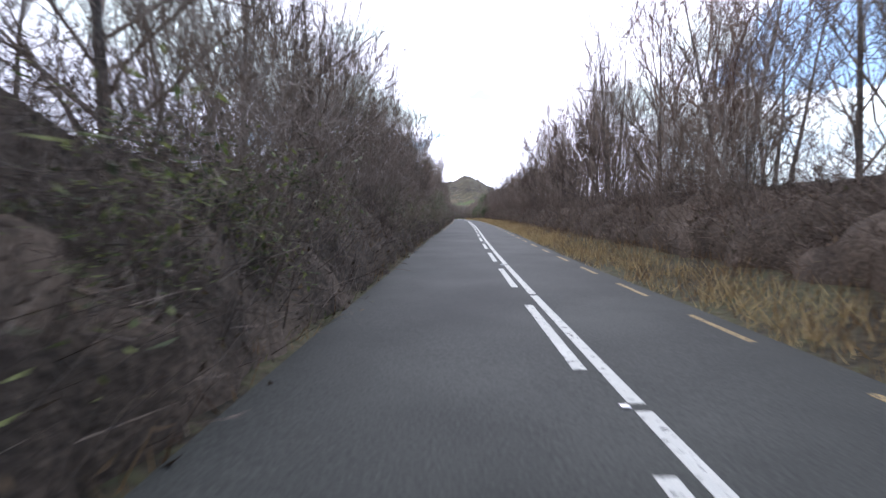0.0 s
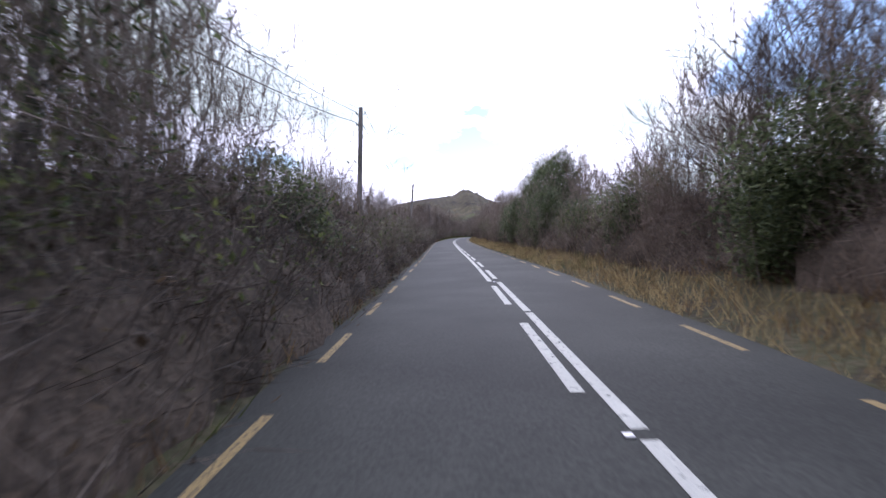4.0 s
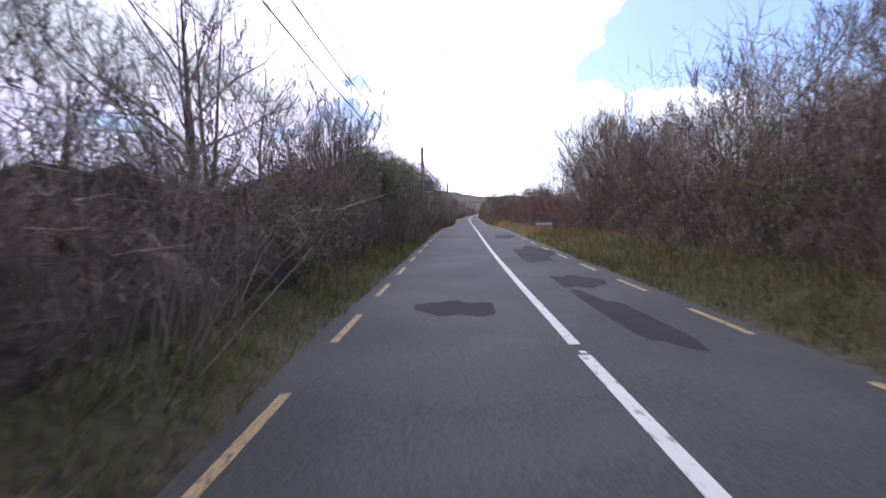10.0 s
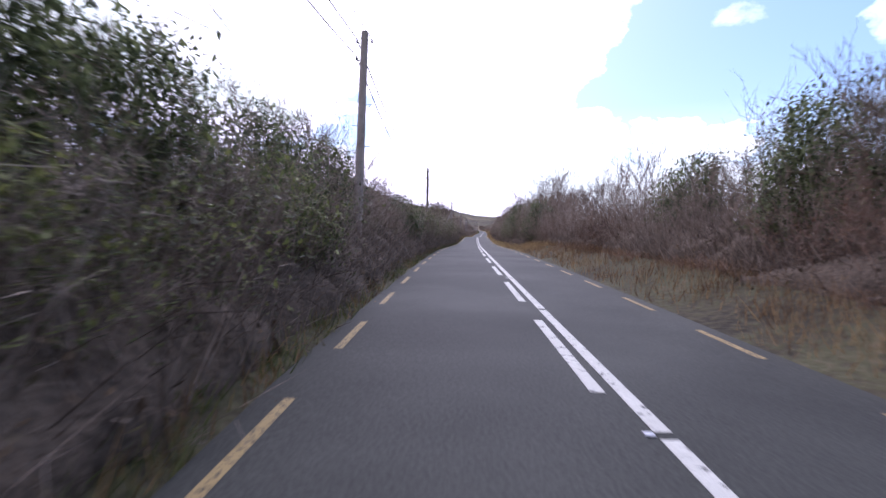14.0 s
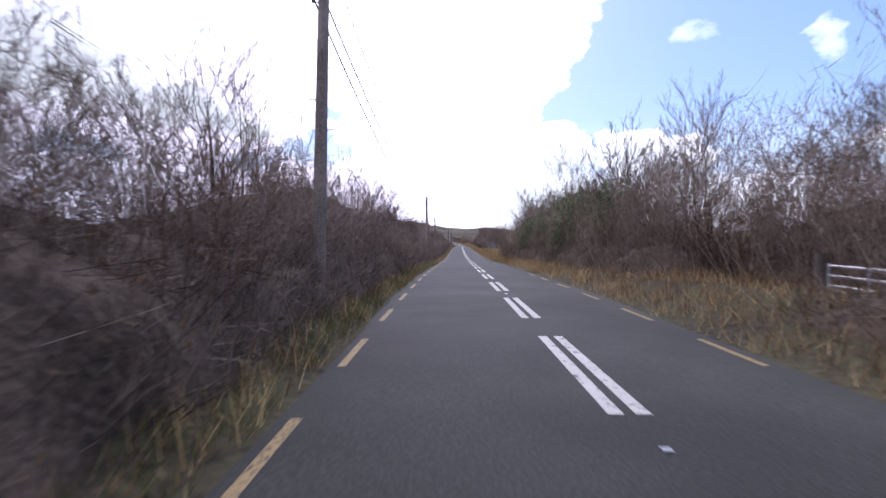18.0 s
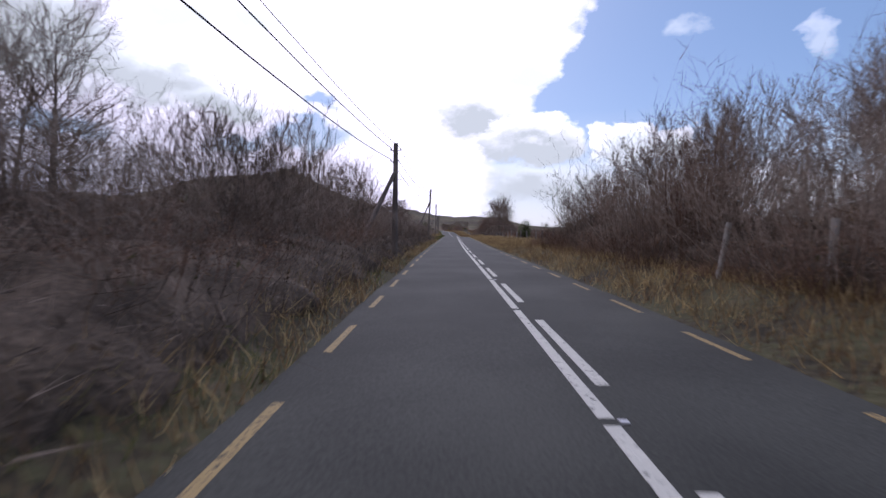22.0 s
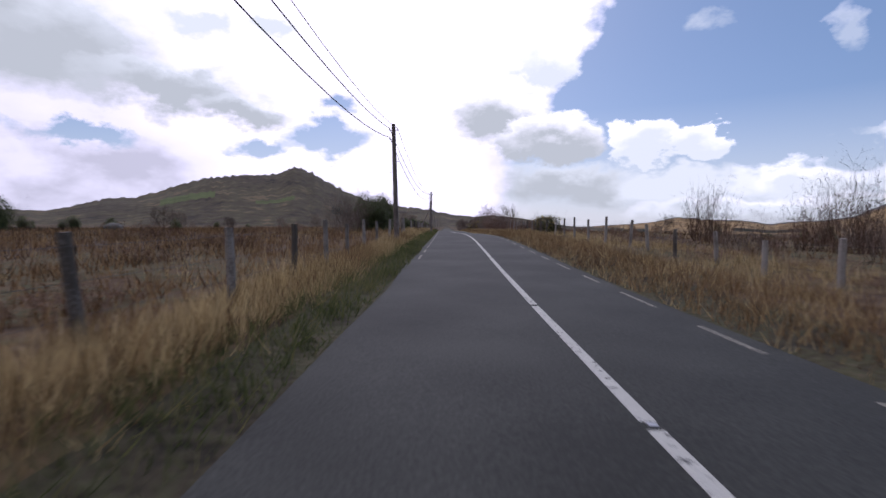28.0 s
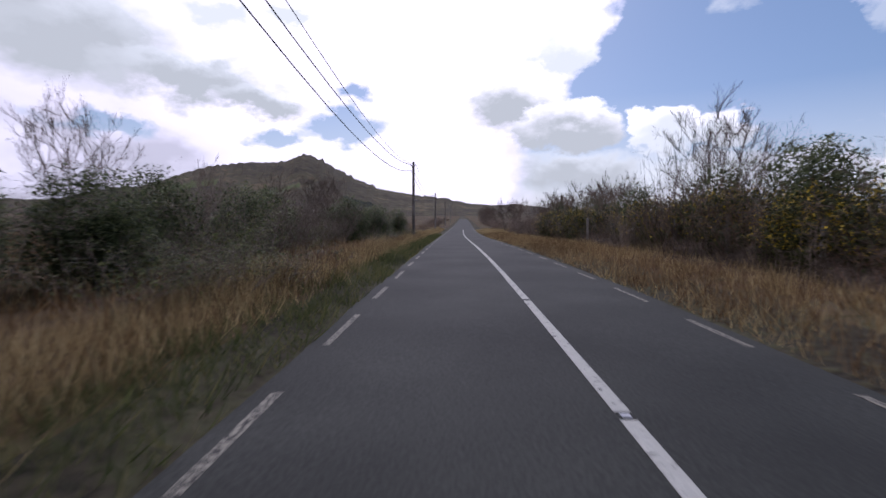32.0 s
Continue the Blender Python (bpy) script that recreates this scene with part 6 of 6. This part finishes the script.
# ---------------------------------------------------------------- junction: wall, rails, signs
def stone_wall(label, s0, s1, d0, d1, h, seed, sink):
    """Dry stones laid in uneven courses."""
    r = np.random.default_rng(seed)
    ob = new("stone_wall")
    org = spot(s0, d0)
    ob.matrix_basis = Matrix.Translation(org)
    shapes = []
    for k in range(8):
        bm = bmesh.new()
        bmesh.ops.create_cube(bm, size=1)
        bmesh.ops.bevel(bm, geom=bm.edges[:], offset=0.16, segments=1, affect="EDGES")
        for v in bm.verts:
            v.co += Vector(r.normal(0, 0.035, 3))
        me = bpy.data.meshes.new("stone")
        bm.to_mesh(me)
        bm.free()
        me.materials.append(M["stone"])
        shapes.append(me)
    ln = math.dist(spot(s0, d0), spot(s1, d1))
    z = 0.0
    while z < h:
        ch = r.uniform(0.13, 0.2)
        u = r.uniform(-0.2, 0)
        while u < ln:
            w = r.uniform(0.22, 0.5)
            k = (u + w / 2) / ln
            p = spot(s0 + (s1 - s0) * k, d0 + (d1 - d0) * k)
            a = math.atan2(spot(s1, d1).y - spot(s0, d0).y, spot(s1, d1).x - spot(s0, d0).x)
            st = new("stone", shapes[r.integers(0, 8)])
            st.parent = ob
            st.matrix_basis = Matrix.LocRotScale(p - org + Vector((0, 0, z + ch / 2 - sink)), Euler((r.normal(0, 0.06), r.normal(0, 0.06), a + r.normal(0, 0.08))), (w * 1.04, r.uniform(0.32, 0.45), ch * 1.08))
            u += w
        z += ch
    return tagged(ob, label, "wall")


stone_wall("low dark dry stone wall with lichen and moss", 223.2, 232, 5.5, 3.5, 0.75, 4, 0.2)
stone_wall("low dark dry stone wall with lichen and moss", 232, 241, 3.5, 3.4, 0.7, 6, 0.3)
stone_wall("low dark dry stone wall along the side road", 223.0, 224.2, 5.8, 16, 0.65, 5, 0.25)

rail = new("rail_fence")
rail.matrix_basis = Matrix.Translation(spot(229.5, 4.9))
o = spot(229.5, 4.9)
for s in np.arange(229.5, 242, 2.4):
    c = Bag()
    box(c, spot(s, 4.9, 0.05) - o, (0.1, 0.1, 1.1), turn(s))
    part("post", c.verts(), c.f, "post", rail)
for s in np.arange(229.5, 240, 2.4):
    for z in (0.12, 0.48):
        c = Bag()
        p, q = spot(s, 4.84, z) - o, spot(s + 2.4, 4.84, z) - o
        box(c, (p + q) / 2, (0.035, (q - p).length * 1.01, 0.11), turn(s))
        part("rail", c.verts(), c.f, "post", rail)
tagged(rail, "weathered grey timber post and rail fence behind a stone wall", "fence")


def name_board(label, s, d, deg, z):
    """A board on one post, with two lines that cannot be read."""
    ob = new("road_sign")
    ob.matrix_basis = at(s, d, z, deg)
    c = Bag()
    tubes(c, [(-0.5, 0.03, 0.4)], [(-0.5, 0.03, 2.35)], [0.045], [0.045], 9)
    part("post", c.verts(), c.f, "steel", ob)
    c = Bag()
    box(c, (0, 0, 2.05), (1.2, 0.03, 0.42))
    part("board", c.verts(), c.f, "signgrey", ob, "dark board with a pale border")
    for z, w in ((2.24, 1.16), (1.86, 1.16)):
        c = Bag()
        box(c, (0, -0.019, z), (w, 0.006, 0.035))
        part("border", c.verts(), c.f, "signwhite", ob)
    for z, w, x in ((2.12, 0.8, 0.05), (1.98, 0.92, 0.0)):
        c = Bag()
        box(c, (x, -0.019, z), (w, 0.006, 0.055))
        part("lettering", c.verts(), c.f, "signwhite", ob, "pale unreadable lettering")
    return tagged(ob, label, "sign")


name_board("dark name board with pale border on a steel post", 229, 6.3, 8, -0.85)

sign = new("traffic_sign")
sign.matrix_basis = at(276.2, -3.55, 0, 0)
c = Bag()
tubes(c, [(0, 0.03, -0.3)], [(0, 0.03, 3.1)], [0.04], [0.04], 9)
part("post", c.verts(), c.f, "steel", sign)
c = Bag()
box(c, (0.1, 0, 2.95), (0.75, 0.03, 0.24))
part("plate", c.verts(), c.f, "signgrey", sign, "grey plate seen from behind")
c = Bag()
box(c, (0.1, -0.02, 2.84), (0.75, 0.01, 0.06))
part("plate_edge", c.verts(), c.f, "signwhite", sign)
c = Bag()
a = np.arange(8) * math.pi / 4 + math.pi / 8
ring = np.stack([0.16 + 0.26 * np.cos(a), 0 * a - 0.03, 2.35 + 0.26 * np.sin(a)], 1)
c.add(np.concatenate([ring, ring + [0, 0.02, 0]]), [list(range(8))])
c.f.append(list(range(15, 7, -1)))
c.f += [[k + 8, (k + 1) % 8 + 8, (k + 1) % 8, k] for k in range(8)]
part("disc", c.verts(), c.f, "signred", sign, "faded red eight-sided plate")
tagged(sign, "faded red traffic sign and plate on a steel post", "sign")

# timber frame and stakes by the bracken
frame_sign = new("timber_board")
frame_sign.matrix_basis = at(274.2, 4.7, -0.22, 15)
for x in (-0.58, 0.58):
    c = Bag()
    box(c, (x, 0, 0.45), (0.09, 0.09, 1.2))
    part("post", c.verts(), c.f, "post", frame_sign)
c = Bag()
box(c, (0, -0.06, 0.9), (1.16, 0.03, 0.17))
part("board", c.verts(), c.f, "signwhite", frame_sign)
tagged(frame_sign, "pale timber board between two short posts", "fence")
for s, d, tilt in ((271.5, 5.6, 0.05), (276, 4.6, -0.05), (277.6, 4.2, 0.12)):
    st = new("stake")
    st.matrix_basis = at(s, d, -0.15)
    c = Bag()
    box(c, (0, 0, 0.5), (0.09, 0.08, 1.3), 0, tilt)
    part("post", c.verts(), c.f, "post", st)
    if tilt > 0.1:
        c = Bag()
        box(c, (0.16, 0, 0.45), (0.07, 0.06, 1.25), 0, -0.2)
        part("brace", c.verts(), c.f, "post", st)
    tagged(st, "pale timber stake in the grass beside bracken", "stake", "stakes by the bracken")

# dead trunks in the hedge
for s, d, h, sx in ((392.8, -6.3, 3.5, 0.13), (391.6, -6.8, 3.5, 0.22), (390.4, -7.0, 4.2, 0.18)):
    t = new("dead_tree")
    t.matrix_basis = at(s, d)
    c = Bag()
    z = np.linspace(-0.2, h, 6)
    pts = np.stack([0.12 * z + pick.uniform(-0.1, 0.1), 0.05 * np.sin(z), z], 1)
    tubes(c, pts[:-1], pts[1:], np.linspace(sx, sx * 0.7, 5), np.linspace(sx * 0.96, sx * 0.62, 5), 9)
    c.add(np.stack([pts[-1][0] + sx * 0.62 * np.cos(np.arange(9) * 0.698), pts[-1][1] + sx * 0.62 * np.sin(np.arange(9) * 0.698), np.full(9, h)], 1), [list(range(9))])
    part("trunk", c.verts(), c.f, "bark", t)
    for k in range(7):
        u, a = pick.uniform(0.5, 0.97), pick.uniform(0, 6.28)
        p = np.array([np.interp(u * 5, np.arange(6), pts[:, q]) for q in range(3)])
        ln = pick.uniform(0.6, 1.4)
        bend = np.array([[0, 0, 0], [0.4, 0, 0.12], [0.75, 0.1, 0.4], [1.0, 0.15, 0.75]]) * ln
        m = np.array(Euler((0, 0, a)).to_matrix())
        v, f = taper(p + bend @ m.T, [0.03, 0.022, 0.014, 0.004], 5)
        part("branch", v, f, "bark", t)
    if sx > 0.18:
        c = Bag()
        q = np.random.default_rng(int(s * 10))
        k = q.uniform(0, h * 0.95, 1400)
        leaves(c, np.stack([0.12 * k, 0.05 * np.sin(k), k], 1) + q.normal(0, sx * 0.9, (1400, 3)) * [1, 1, 0.4], 0.05, q)
        part("ivy", c.verts(), c.f, "leaf", t, "dark ivy leaves")
    tagged(t, "lopped dead tree trunk with a few bare branches", "tree")

# rocks on the moor
for k in range(16):
    bm = bmesh.new()
    bmesh.ops.create_icosphere(bm, subdivisions=2, radius=1)
    q = np.random.default_rng(300 + k)
    for v in bm.verts:
        v.co *= 1 + q.normal(0, 0.1)
    s, d = q.uniform(640, 860), -q.uniform(22, 90)
    b = from_bm("rock", bm, "stone")
    z = q.uniform(0.25, 0.6)
    b.matrix_basis = at(s, d, z * 0.2, q.uniform(0, 360), (q.uniform(0.5, 1.2), q.uniform(0.4, 0.8), z))
    tagged(b, "pale lichened boulder lying on the moor", "rock", "boulders on the moor")
